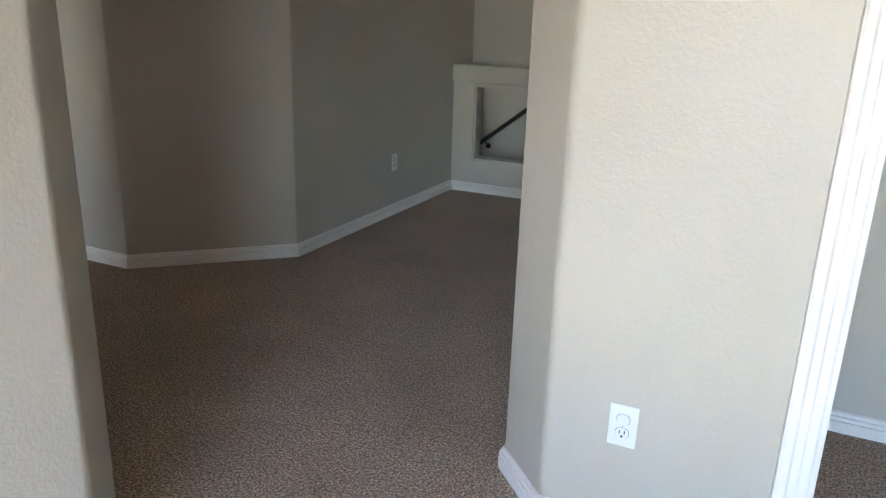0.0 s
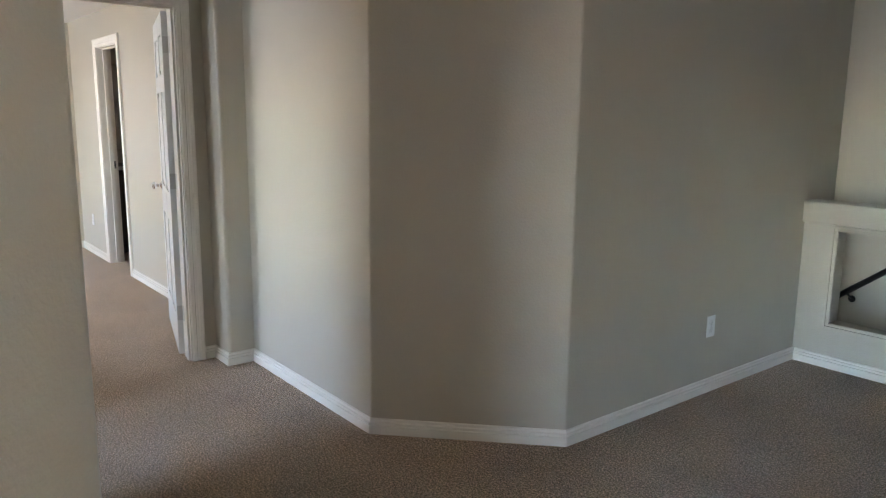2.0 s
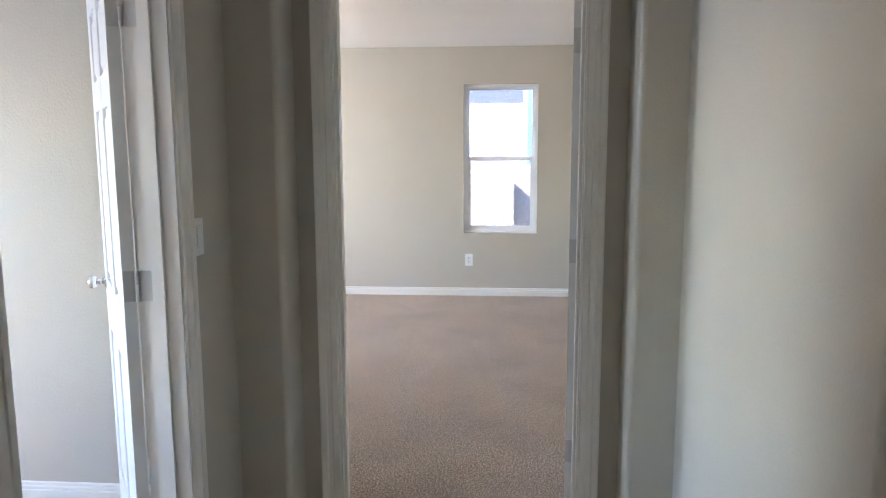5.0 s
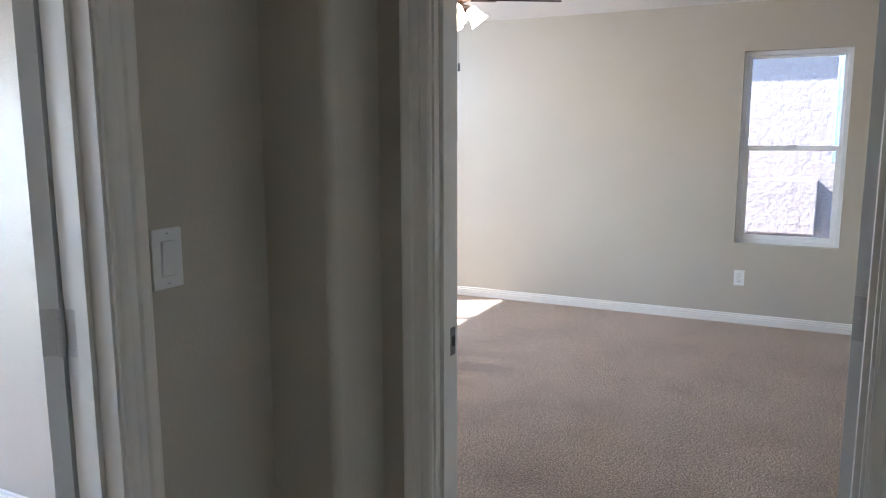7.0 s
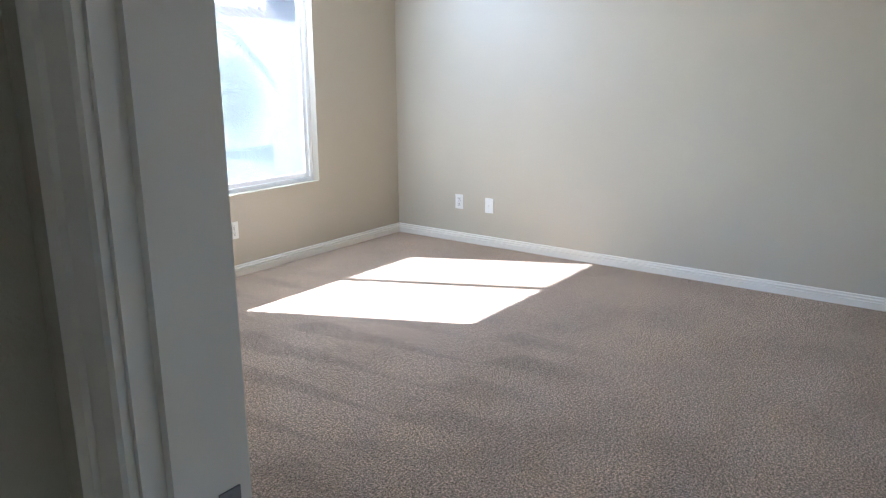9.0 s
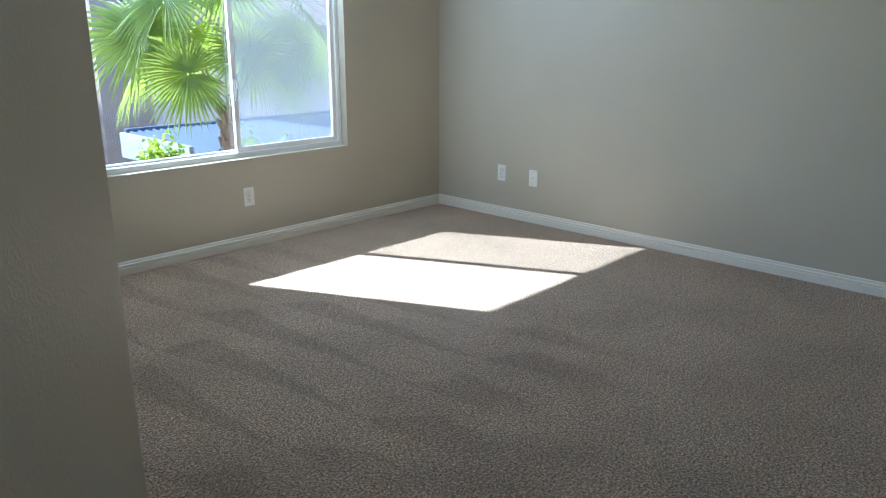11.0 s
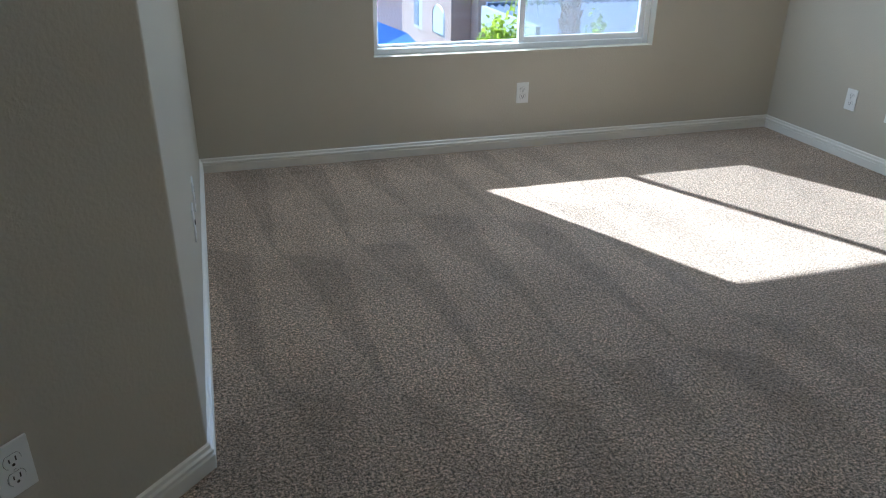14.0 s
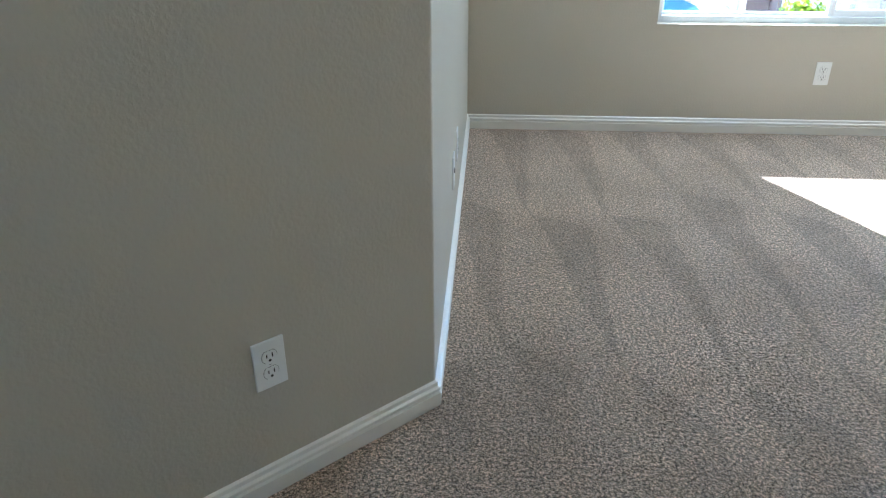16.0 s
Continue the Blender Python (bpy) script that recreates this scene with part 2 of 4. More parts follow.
def rounded(pts, radii, closed=False):
    """A plan line with its marked corners rounded off."""
    out, last = [], len(pts) - 1
    for k, p in enumerate(pts):
        r = radii[k]
        if not r or (not closed and k in (0, last)):
            out.append(p)
            continue
        p, a, b = Vector(p), Vector(pts[k - 1]), Vector(pts[(k + 1) % len(pts)])
        u, w = (a - p).normalized(), (b - p).normalized()
        half = u.angle(w) / 2
        d = r / math.tan(half)
        centre = p + (u + w).normalized() * (r / math.sin(half))
        s, e = p + u * d - centre, p + w * d - centre
        turn = s.angle_signed(e)
        for i in range(13):
            q = s.copy()
            q.rotate(Matrix.Rotation(-turn * i / 12, 2))
            out.append(tuple(centre + q))
    return out


def offset_line(pts, d):
    """The plan line moved by d to its left."""
    out = []
    for k, p in enumerate(pts):
        p = Vector(p)
        ns = []
        if k > 0:
            t = (p - Vector(pts[k - 1])).normalized()
            ns.append(Vector((-t.y, t.x)))
        if k < len(pts) - 1:
            t = (Vector(pts[k + 1]) - p).normalized()
            ns.append(Vector((-t.y, t.x)))
        nrm = sum(ns, Vector((0, 0))).normalized()
        out.append(tuple(p + nrm * (d / max(0.3, nrm.dot(ns[0])))))
    return out


def strip_wall(name, pts, radii, thick, z0, z1, mat):
    """A wall whose face follows a plan line; it is thick to the line's right."""
    face = rounded(pts, radii)
    bm = bmesh.new()
    prism(bm, face + list(reversed(offset_line(pts, -thick))), z0, z1)
    ob = part(name, bm, mat)
    for p in ob.data.polygons:
        p.use_smooth = False
    return tagged(ob, kind="structure")


def wall(name, p, q, thick, openings, z0, z1, mat, parent=None):
    """A straight wall from p to q, thick to its right, with openings (from, to, sill, head) along it."""
    p, q = Vector(p), Vector(q)
    t = (q - p).normalized()
    n = Vector((t.y, -t.x)) * thick
    bm = bmesh.new()

    def block(s0, s1, a, b):
        if s1 - s0 < 1e-4 or b - a < 1e-4:
            return
        c = [p + t * s0, p + t * s1, p + t * s1 + n, p + t * s0 + n]
        prism(bm, [tuple(v) for v in c], a, b)

    s = 0.0
    for s0, s1, a, b in sorted(openings):
        block(s, s0, z0, z1)
        block(s0, s1, z0, a)
        block(s0, s1, b, z1)
        s = s1
    block(s, (q - p).length, z0, z1)
    return tagged(part(name, bm, mat), kind="structure")


BASE = [(0, 0), (0.014, 0), (0.0145, 0.040), (0.008, 0.0425), (0.008, 0.0455), (0.0135, 0.048), (0.0132, 0.056), (0.0065, 0.060), (0.0065, 0.071), (0, 0.0755)]


def baseboard(pts, radii=None):
    """A moulded skirting along a plan line, standing out to the line's left."""
    line = rounded(pts, radii) if radii else list(pts)
    bm = bmesh.new()
    rows = [[bm.verts.new((x, y, z)) for x, y in offset_line(line, d + 0.0005)] for d, z in BASE]
    for a, b in zip(rows, rows[1:] + rows[:1]):
        for k in range(len(line) - 1):
            bm.faces.new((a[k], a[k + 1], b[k + 1], b[k]))
    bm.faces.new([r[0] for r in rows])
    bm.faces.new([r[-1] for r in rows])
    return tagged(part("baseboard", bm, M_TRIM), label="white moulded baseboard along the carpet", category="baseboard", kind="structure")


CASING = [(0.006, 0.0), (0.006, 0.010), (0.012, 0.013), (0.03, 0.014), (0.034, 0.011), (0.05, 0.0125), (0.056, 0.017), (0.072, 0.019), (0.079, 0.017), (0.082, 0.0)]


def casing(origin, along, out, width, top, parent=None):
    """Moulded trim round a door opening that starts at origin and runs along a wall."""
    o, u, n = Vector((*origin, 0)), Vector((*along, 0)).normalized(), Vector((*out, 0)).normalized()
    bm = bmesh.new()
    rows = []
    for d, h in CASING:
        pts = [(-d, 0), (-d, top + d), (width + d, top + d), (width + d, 0)]
        rows.append([bm.verts.new(o + u * s + n * (h + 0.0008) + Vector((0, 0, z))) for s, z in pts])
    for a, b in zip(rows, rows[1:] + rows[:1]):
        for k in range(3):
            bm.faces.new((a[k], a[k + 1], b[k + 1], b[k]))
    bm.faces.new([r[0] for r in rows])
    bm.faces.new([r[-1] for r in rows])
    ob = part("door_casing", bm, M_TRIM, parent)
    if not parent:
        tagged(ob, label="cream painted moulded door casing", category="door casing", kind="structure")
    return ob


def jamb(origin, along, into, width, top, depth, stop_at):
    """Lining of a door opening with its stop."""
    o, u, n = Vector((*origin, 0)), Vector((*along, 0)).normalized(), Vector((*into, 0)).normalized()
    bm = bmesh.new()

    def slab(s0, s1, d0, d1, z0, z1):
        c = [o + u * s0 + n * d0, o + u * s1 + n * d0, o + u * s1 + n * d1, o + u * s0 + n * d1]
        prism(bm, [(v.x, v.y) for v in c], z0, z1)

    e = 0.002
    slab(-0.0005, 0.016, -e, depth + e, 0, top)
    slab(width - 0.016, width + 0.0005, -e, depth + e, 0, top)
    slab(0.016, width - 0.016, -e, depth + e, top - 0.016, top)
    a, b = stop_at, stop_at + 0.034
    slab(0.016, 0.027, a, b, 0, top - 0.016)
    slab(width - 0.027, width - 0.016, a, b, 0, top - 0.016)
    slab(0.027, width - 0.027, a, b, top - 0.027, top - 0.016)
    return tagged(part("door_frame", bm, M_TRIM), label="cream painted door jamb with stop", category="door frame", kind="structure")

# ---- structure ----
CEIL = 2.34
floor = tagged(part("floor", boxes(((-7.1, -3.56, -0.2), (4.5, 4.3, 0.0))), M_CARPET),
               label="beige cut-pile carpet with vacuum strokes", category="carpet", kind="structure")
tagged(part("ceiling", boxes(((-7.1, -4.8, CEIL), (4.52, 4.36, CEIL + 0.12))), M_CEIL), label="white textured ceiling", category="ceiling", kind="structure")

R = 0.022
HS = [(-2.12, -3.43), (-2.12, -1.372), (-1.482, -0.749), (-0.2, -0.749), (-0.2, -0.593), (0, -0.593)]
strip_wall("wall_hall_south", HS, [0, R, R, 0, R, 0], 0.12, 0, CEIL, M_WALL)
wall("wall_bedroom_door", (0, -0.593), (0, 0.587), 0.115, [(0.136, 1.05, 0, 2.046)], 0, CEIL, M_WALL)
strip_wall("wall_hall_north", [(0, 0.587), (-0.2, 0.587), (-0.2, 0.765), (-0.606, 0.765)], [0, R, 0, 0], 0.12, 0, CEIL, M_WALL)
wall("wall_over_side_door", (-0.606, 0.765), (-1.398, 0.765), 0.12, [], 2.046, CEIL, M_WALL)
HB = [(-1.398, 0.765), (-3.125, 0.765), (-3.345, 0.995), (-3.345, 4.2)]
strip_wall("wall_hall_north_end", HB, [0, 0.04, 0.04, 0], 0.12, 0, CEIL, M_WALL)
HR = [(-4.719, 0.185), (-4.09, 0.185), (-3.915, 0.005), (-3.915, -4.7)]
strip_wall("wall_hall_west", HR, [0, 0.045, 0.045, 0], 0.12, 0, CEIL, M_WALL)
wall("wall_start_room_south", (-7.1, 0.185), (-4.719, 0.185), 0.12, [(1.584, 2.381, 0, 2.046)], 0, CEIL, M_WALL)
# unseen window openings, sized to let sun and daylight into both rooms
wall("wall_north", (0.23, 4.2), (-7.1, 4.2), 0.16, [(1.28, 2.38, 0.75, 1.85), (4.2, 6.0, 0.5, 2.0)], 0, CEIL, M_WALL)
wall("wall_west", (-7, 4.2), (-7, -4.7), 0.12, [], 0, CEIL, M_WALL)
wall("wall_closet_back", (-7, -0.755), (-4.0, -0.755), 0.1, [], 0, CEIL, M_WALL)
wall("wall_side_room_east", (0.13, 0.62), (0.13, 4.2), 0.1, [], 0, CEIL, M_WALL)

wall("wall_bedroom_east", (4.37, -2.7), (4.37, 3.97), 0.16, [(2.192, 2.886, 0.606, 2.0)], 0, CEIL, M_WALL)
wall("wall_bedroom_north", (4.37, 3.81), (0.82, 3.81), 0.16, [(0.898, 2.531, 0.545, 2.006)], 0, CEIL, M_WALL)
SW = [(0.912, 3.81), (0.918, 1.532), (0.115, 0.772), (0.115, 0.587)]
strip_wall("wall_bedroom_west", SW, [0, 0.016, 0, 0], 0.1, 0, CEIL, M_WALL)
wall("wall_bedroom_south", (0.0, -0.84), (4.37, -0.84), 0.12, [(2.624, 3.326, 0, 2.046)], 0, CEIL, M_WALL)
wall("wall_behind_door", (0.115, -0.593), (0.115, -0.84), 0.12, [], 0, CEIL, M_WALL)
wall("wall_bath_south", (2.2, -2.6), (4.37, -2.6), 0.1, [], 0, CEIL, M_WALL)
wall("wall_bath_west", (2.2, -0.94), (2.2, -2.6), 0.1, [], 0, CEIL, M_WALL)

# stairwell behind the half wall
wall("wall_stair_half", (-3.905, -3.41), (-2.12, -3.41), 0.1, [(0.64, 1.583, 0.272, 0.818)], 0, 0.853, M_WALL)
wall("wall_stair_back", (-3.885, -4.6), (-1.65, -4.6), 0.1, [], -2.8, CEIL, M_WALL)
wall("wall_stair_east", (-1.75, -4.6), (-1.75, -3.36), 0.1, [], -2.8, CEIL, M_WALL)
wall("wall_stair_west", (-3.885, -3.56), (-3.885, -4.6), 0.1, [], -2.8, 0, M_WALL)
wall("wall_stair_under", (-1.75, -3.56), (-3.885, -3.56), 0.1, [], -2.8, -0.2, M_WALL)
tagged(part("floor_downstairs", boxes(((-4.0, -4.7, -2.9), (-1.65, -3.46, -2.8))), M_CARPET), kind="structure", label="carpet at the foot of the stairs", category="carpet")
cap = tagged(part("half_wall_cap", boxes(((-3.904, -3.55, 0.854), (-2.103, -3.382, 0.981)), bevel=0.012), M_WALL),
             label="thick painted cap on the stair half wall", category="trim", kind="structure")


def framed(x0, x1, z0, z1, y):
    """Two-step trim round the opening in the half wall."""
    bm = bmesh.new()
    for g, w, d in ((0.0, 0.018, 0.012), (0.018, 0.016, 0.02)):
        a, b, c, e = x0 - g - w, x1 + g + w, z0 - g - w, z1 + g + w
        box(bm, (a, y + 0.001, c), (a + w, y + d, e), 0.003)
        box(bm, (b - w, y + 0.001, c), (b, y + d, e), 0.003)
        box(bm, (a + w, y + 0.001, c), (b - w, y + d, c + w), 0.003)
        box(bm, (a + w, y + 0.001, e - w), (b - w, y + d, e), 0.003)
    return bm


tagged(part("trim", framed(-3.265, -2.322, 0.272, 0.818, -3.41), M_WALL), label="painted trim framing the opening in the half wall", category="trim", kind="structure")
for k in range(8):
    x = -3.35 + 0.25 * k
    ob = part("step", boxes(((x, -4.6, -0.2 - 0.18 * (k + 1)), (min(x + 0.28, -1.75), -3.57, -0.18 * k)), bevel=0.01), M_CARPET)
    tagged(ob, label="carpeted stair step", category="step", group="stairs", kind="structure")

baseboard(HS + [(0, -0.525)])
baseboard([(-3.89, -3.41), (-2.135, -3.41)])
baseboard([(0, 0.525), (0, 0.587), (-0.2, 0.587), (-0.2, 0.765), (-0.539, 0.765)])
baseboard([(-1.47, 0.765), (-3.125, 0.765), (-3.345, 0.995), (-3.345, 4.2)])
baseboard([(-4.651, 0.185), (-4.09, 0.185), (-3.915, 0.005), (-3.915, -3.41)])
baseboard([(0.115, -0.527), (0.115, -0.84), (2.556, -0.84)])
baseboard([(3.396, -0.84), (4.37, -0.84), (4.37, 3.81), (0.912, 3.81), (0.918, 1.532), (0.115, 0.772), (0.115, 0.527)])
baseboard([(0.13, 0.9), (0.13, 4.2)])
baseboard([(-6.9, -0.755), (-4.03, -0.755)])

# door openings: lining and moulded casings
frame_bed = jamb((0, -0.457), (0, 1), (1, 0), 0.914, 2.04, 0.115, 0.022)
casing((0, -0.441), (0, 1), (-1, 0), 0.882, 2.024)
frame_side = jamb((-1.398, 0.765), (1, 0), (0, 1), 0.792, 2.04, 0.12, 0.045)
casing((-1.382, 0.765), (1, 0), (0, -1), 0.76, 2.024)
casing((-1.382, 0.885), (1, 0), (0, 1), 0.76, 2.024)
frame_bath = jamb((2.624, -0.84), (1, 0), (0, -1), 0.702, 2.04, 0.12, 0.05)
casing((2.64, -0.84), (1, 0), (0, 1), 0.67, 2.024)
frame_start = jamb((-5.516, 0.185), (1, 0), (0, -1), 0.797, 2.04, 0.12, 0.05)
casing((-5.5, 0.185), (1, 0), (0, 1), 0.765, 2.024)


def strike_plate(parent, m):
    bm = boxes(((-0.0125, -0.001, -0.035), (0.0135, 0.0015, 0.035)), bevel=0.0007)
    tube(bm, (0, 0, 0.027), (0, 0.0022, 0.027), 0.003, n=10)
    tube(bm, (0, 0, -0.027), (0, 0.0022, -0.027), 0.003, n=10)
    ob = part("strike_plate", bm, M_STRIKE, parent, "dull metal strike plate")
    ob.matrix_world = m
    bm = bmesh.new()
    box(bm, (-0.008, 0, -0.013), (0.006, 0.0026, 0.013), 0.003)
    part("latch_hole", bm, M_DARK, ob)


strike_plate(frame_bed, pose(0.09, 0.4405, 0.917, 0, 0, 180))
strike_plate(frame_bath, pose(3.3095, -0.93, 0.95, 0, 0, 90))
strike_plate(frame_start, pose(-4.7355, 0.1, 0.97, 0, 0, 90))


# ---- doors ----
def hinge(parent, z):
    """Butt hinge: one leaf on the door's edge, one on the jamb, round a barrel."""
    bm = bmesh.new()
    box(bm, (-0.0008, 0.003, z - 0.045), (0.0018, 0.034, z + 0.045), 0.0006)
    ob = part("hinge", bm, M_HINGE, parent, "painted steel butt hinge")
    bm = bmesh.new()
    for k in range(5):
        a = z - 0.045 + 0.018 * k
        tube(bm, (-0.006, -0.003, a + 0.0006), (-0.006, -0.003, a + 0.0174), 0.0058, n=12)
    part("barrel", bm, M_HINGE, ob, smooth=False)
    for dz, dy in ((-0.032, 0.012), (0.0, 0.024), (0.032, 0.012)):
        bm = bmesh.new()
        tube(bm, (-0.0022, dy, z + dz), (0.001, dy, z + dz), 0.0032, n=8)
        part("screw", bm, M_NICKEL, ob)
    return ob


def jamb_hinge_leaf(parent, m):
    bm = boxes(((-0.033, -0.001, -0.045), (0.0, 0.0016, 0.045)), bevel=0.0006)
    ob = part("hinge_leaf", bm, M_HINGE, parent)
    ob.matrix_world = m
    for x, z in ((-0.012, -0.032), (-0.024, 0.0), (-0.012, 0.032)):
        bm = bmesh.new()
        tube(bm, (x, 0, z), (x, 0.0024, z), 0.0032, n=8)
        part("screw", bm, M_NICKEL, ob)


def panel_door(width, m, label):
    """Six-panel door: hinge edge at the origin, along x, 35 mm thick in y."""
    T, H, Z = 0.035, 2.012, 0.014
    door = empty("door", m, label=label, category="door")
    xs = (0.0, 0.115, width / 2 - 0.05, width / 2 + 0.05, width - 0.115, width)
    zs = (Z, 0.24, 0.80, 0.98, 1.575, 1.675, 1.90, H)
    bm = bmesh.new()
    for a, b in ((0, 1), (2, 3), (4, 5)):
        box(bm, (xs[a] + 0.003, 0, Z), (xs[b], T, H))
    for a, b in ((0, 1), (2, 3), (4, 5), (6, 7)):
        for p, q in ((1, 2), (3, 4)):
            box(bm, (xs[p], 0.0002, zs[a]), (xs[q], T - 0.0002, zs[b]))
    box(bm, (xs[1], 0.010, zs[1]), (xs[4], T - 0.010, zs[6]))
    part("leaf", bm, M_DOOR, door)
    for y0, s in ((0.0, 1), (T, -1)):
        for a, b in ((1, 2), (3, 4), (5, 6)):
            for p, q in ((1, 2), (3, 4)):
                bm = bmesh.new()
                e = 0.014
                lo = [(xs[p] + e, zs[a] + e), (xs[q] - e, zs[a] + e), (xs[q] - e, zs[b] - e), (xs[p] + e, zs[b] - e)]
                f = 0.034
                hi = [(xs[p] + f, zs[a] + f), (xs[q] - f, zs[a] + f), (xs[q] - f, zs[b] - f), (xs[p] + f, zs[b] - f)]
                lv = [bm.verts.new((x, y0 + s * 0.0102, z)) for x, z in lo]
                hv = [bm.verts.new((x, y0 + s * 0.0025, z)) for x, z in hi]
                bm.faces.new(hv)
                bm.faces.new(lv)
                for k in range(4):
                    bm.faces.new((lv[k], lv[(k + 1) % 4], hv[(k + 1) % 4], hv[k]))
                part("panel", bm, M_DOOR, door)
    for z in (0.27, 1.06, 1.83):
        hinge(door, z)
    for y0, s in ((0.0, -1), (T, 1)):
        x, z = width - 0.062, 0.965
        bm = bmesh.new()
        tube(bm, (x, y0, z), (x, y0 + s * 0.008, z), 0.030, 0.027, 24)
        tube(bm, (x, y0 + s * 0.008, z), (x, y0 + s * 0.034, z), 0.011, 0.012, 16)
        kn = part("handle", bm, M_CHROME, door, "polished chrome knob", True)
        bm = bmesh.new()
        bmesh.ops.create_uvsphere(bm, u_segments=20, v_segments=12, radius=0.026, matrix=Matrix.Translation((x, y0 + s * 0.048, z)) @ Matrix.Diagonal((1, 0.78, 1, 1)))
        part("knob", bm, M_CHROME, kn, smooth=True)
    bm = boxes(((width - 0.001, 0.006, 0.925), (width + 0.0012, T - 0.006, 0.985)))
    part("latch_plate", bm, M_NICKEL, door)
    return door


panel_door(0.876, pose(0.125, -0.446, 0, 0, 0, -14.5), "white six-panel bedroom door standing open")
panel_door(0.754, pose(-0.628, 0.895, 0, 0, 0, 32.5), "white six-panel door opened wide into the side room")
for z in (0.27, 1.06, 1.83):
    jamb_hinge_leaf(frame_bed, pose(0.112, -0.441, z, 0, 0, 0))
    jamb_hinge_leaf(frame_side, pose(-0.622, 0.88, z, 0, 0, 90))


# ---- windows ----
def window_unit(name, m, width, z0, z1, style, label):
    """Vinyl window; local x runs along the wall seen from the room, y points outwards."""
    w = empty(name, m, label=label, category="window", kind="structure")
    F, y0, y1 = 0.03, 0.06, 0.125

    def ring(a, b, c, d, fw, u, v, nm, parent, low=None):
        low = low or fw
        bm = bmesh.new()
        box(bm, (a, u, c), (a + fw, v, d), 0.003)
        box(bm, (b - fw, u, c), (b, v, d), 0.003)
        box(bm, (a + fw, u + 0.0006, c), (b - fw, v - 0.0006, c + low), 0.003)
        box(bm, (a + fw, u + 0.0006, d - fw), (b - fw, v - 0.0006, d), 0.003)
        return part(nm, bm, M_VINYL, parent)

    def pane(a, b, c, d, y, parent):
        bm = boxes(((a, y, c), (b, y + 0.004, d)))
        g = part("pane", bm, M_GLASS, parent)
        g.visible_shadow = False

    ring(0, width, z0, z1, F, y0, y1, "window_frame", w)
    a, b, c, d = F, width - F, z0 + F, z1 - F
    if style == "slider":
        mid = width * 0.525
        s1 = ring(a, mid + 0.012, c, d, 0.014, y0 + 0.042, y0 + 0.062, "sash", w)
        pane(a + 0.018, mid - 0.006, c + 0.018, d - 0.018, y0 + 0.05, s1)
        s2 = ring(mid - 0.028, b, c, d, 0.032, y0 + 0.012, y0 + 0.036, "sash", w)
        pane(mid + 0.004, b - 0.032, c + 0.032, d - 0.032, y0 + 0.024, s2)
        lt = part("latch", boxes(((mid - 0.02, y0 - 0.004, z0 + 0.34), (mid - 0.004, y0 + 0.014, z0 + 0.47)), bevel=0.004), M_VINYL, w)
        part("lever", boxes(((mid - 0.016, y0 - 0.014, z0 + 0.40), (mid - 0.008, y0 - 0.003, z0 + 0.45)), bevel=0.003), M_VINYL, lt)
        part("pull", boxes(((b - 0.026, y0 + 0.004, z0 + 0.17), (b - 0.012, y0 + 0.0125, z0 + 0.205)), bevel=0.003), M_VINYL, w)
        ms = part("insect_screen", boxes(((mid, y0 + 0.066, c), (b, y0 + 0.067, d))), M_SCREEN, w)
    else:
        mid = z0 + (z1 - z0) * 0.50
        s1 = ring(a, b, mid - 0.012, d, 0.02, y0 + 0.042, y0 + 0.064, "sash", w)
        pane(a + 0.02, b - 0.02, mid + 0.008, d - 0.02, y0 + 0.05, s1)
        s2 = ring(a, b, c, mid + 0.024, 0.034, y0 + 0.012, y0 + 0.038, "sash", w)
        pane(a + 0.034, b - 0.034, c + 0.034, mid - 0.01, y0 + 0.024, s2)
        part("latch", boxes((((a + b) / 2 - 0.03, y0 - 0.002, mid + 0.012), ((a + b) / 2 + 0.03, y0 + 0.02, mid + 0.03)), bevel=0.004), M_VINYL, w)
    return w


window_unit("window_1", pose(1.839, 3.81, 0), 1.633, 0.545, 2.006, "slider", "white vinyl sliding window with screened half")
window_unit("window_2", pose(4.37, 0.186, 0, 0, 0, -90), 0.694, 0.606, 2.0, "hung", "white vinyl single-hung window, closed")


# ---- wall plates ----
def plate(parent, w):
    part("plate", boxes(((-w / 2, 0.0005, -0.0575), (w / 2, 0.006, 0.0575)), bevel=0.0022), M_PLATE, parent)


def screw(parent, x, z):
    bm = bmesh.new()
    tube(bm, (x, 0.005, z), (x, 0.0068, z), 0.0032, n=12)
    s = part("screw", bm, M_PLATE, parent)
    part("slot", boxes(((x - 0.0026, 0.0066, z - 0.0005), (x + 0.0026, 0.0071, z + 0.0005))), M_DARK, s)


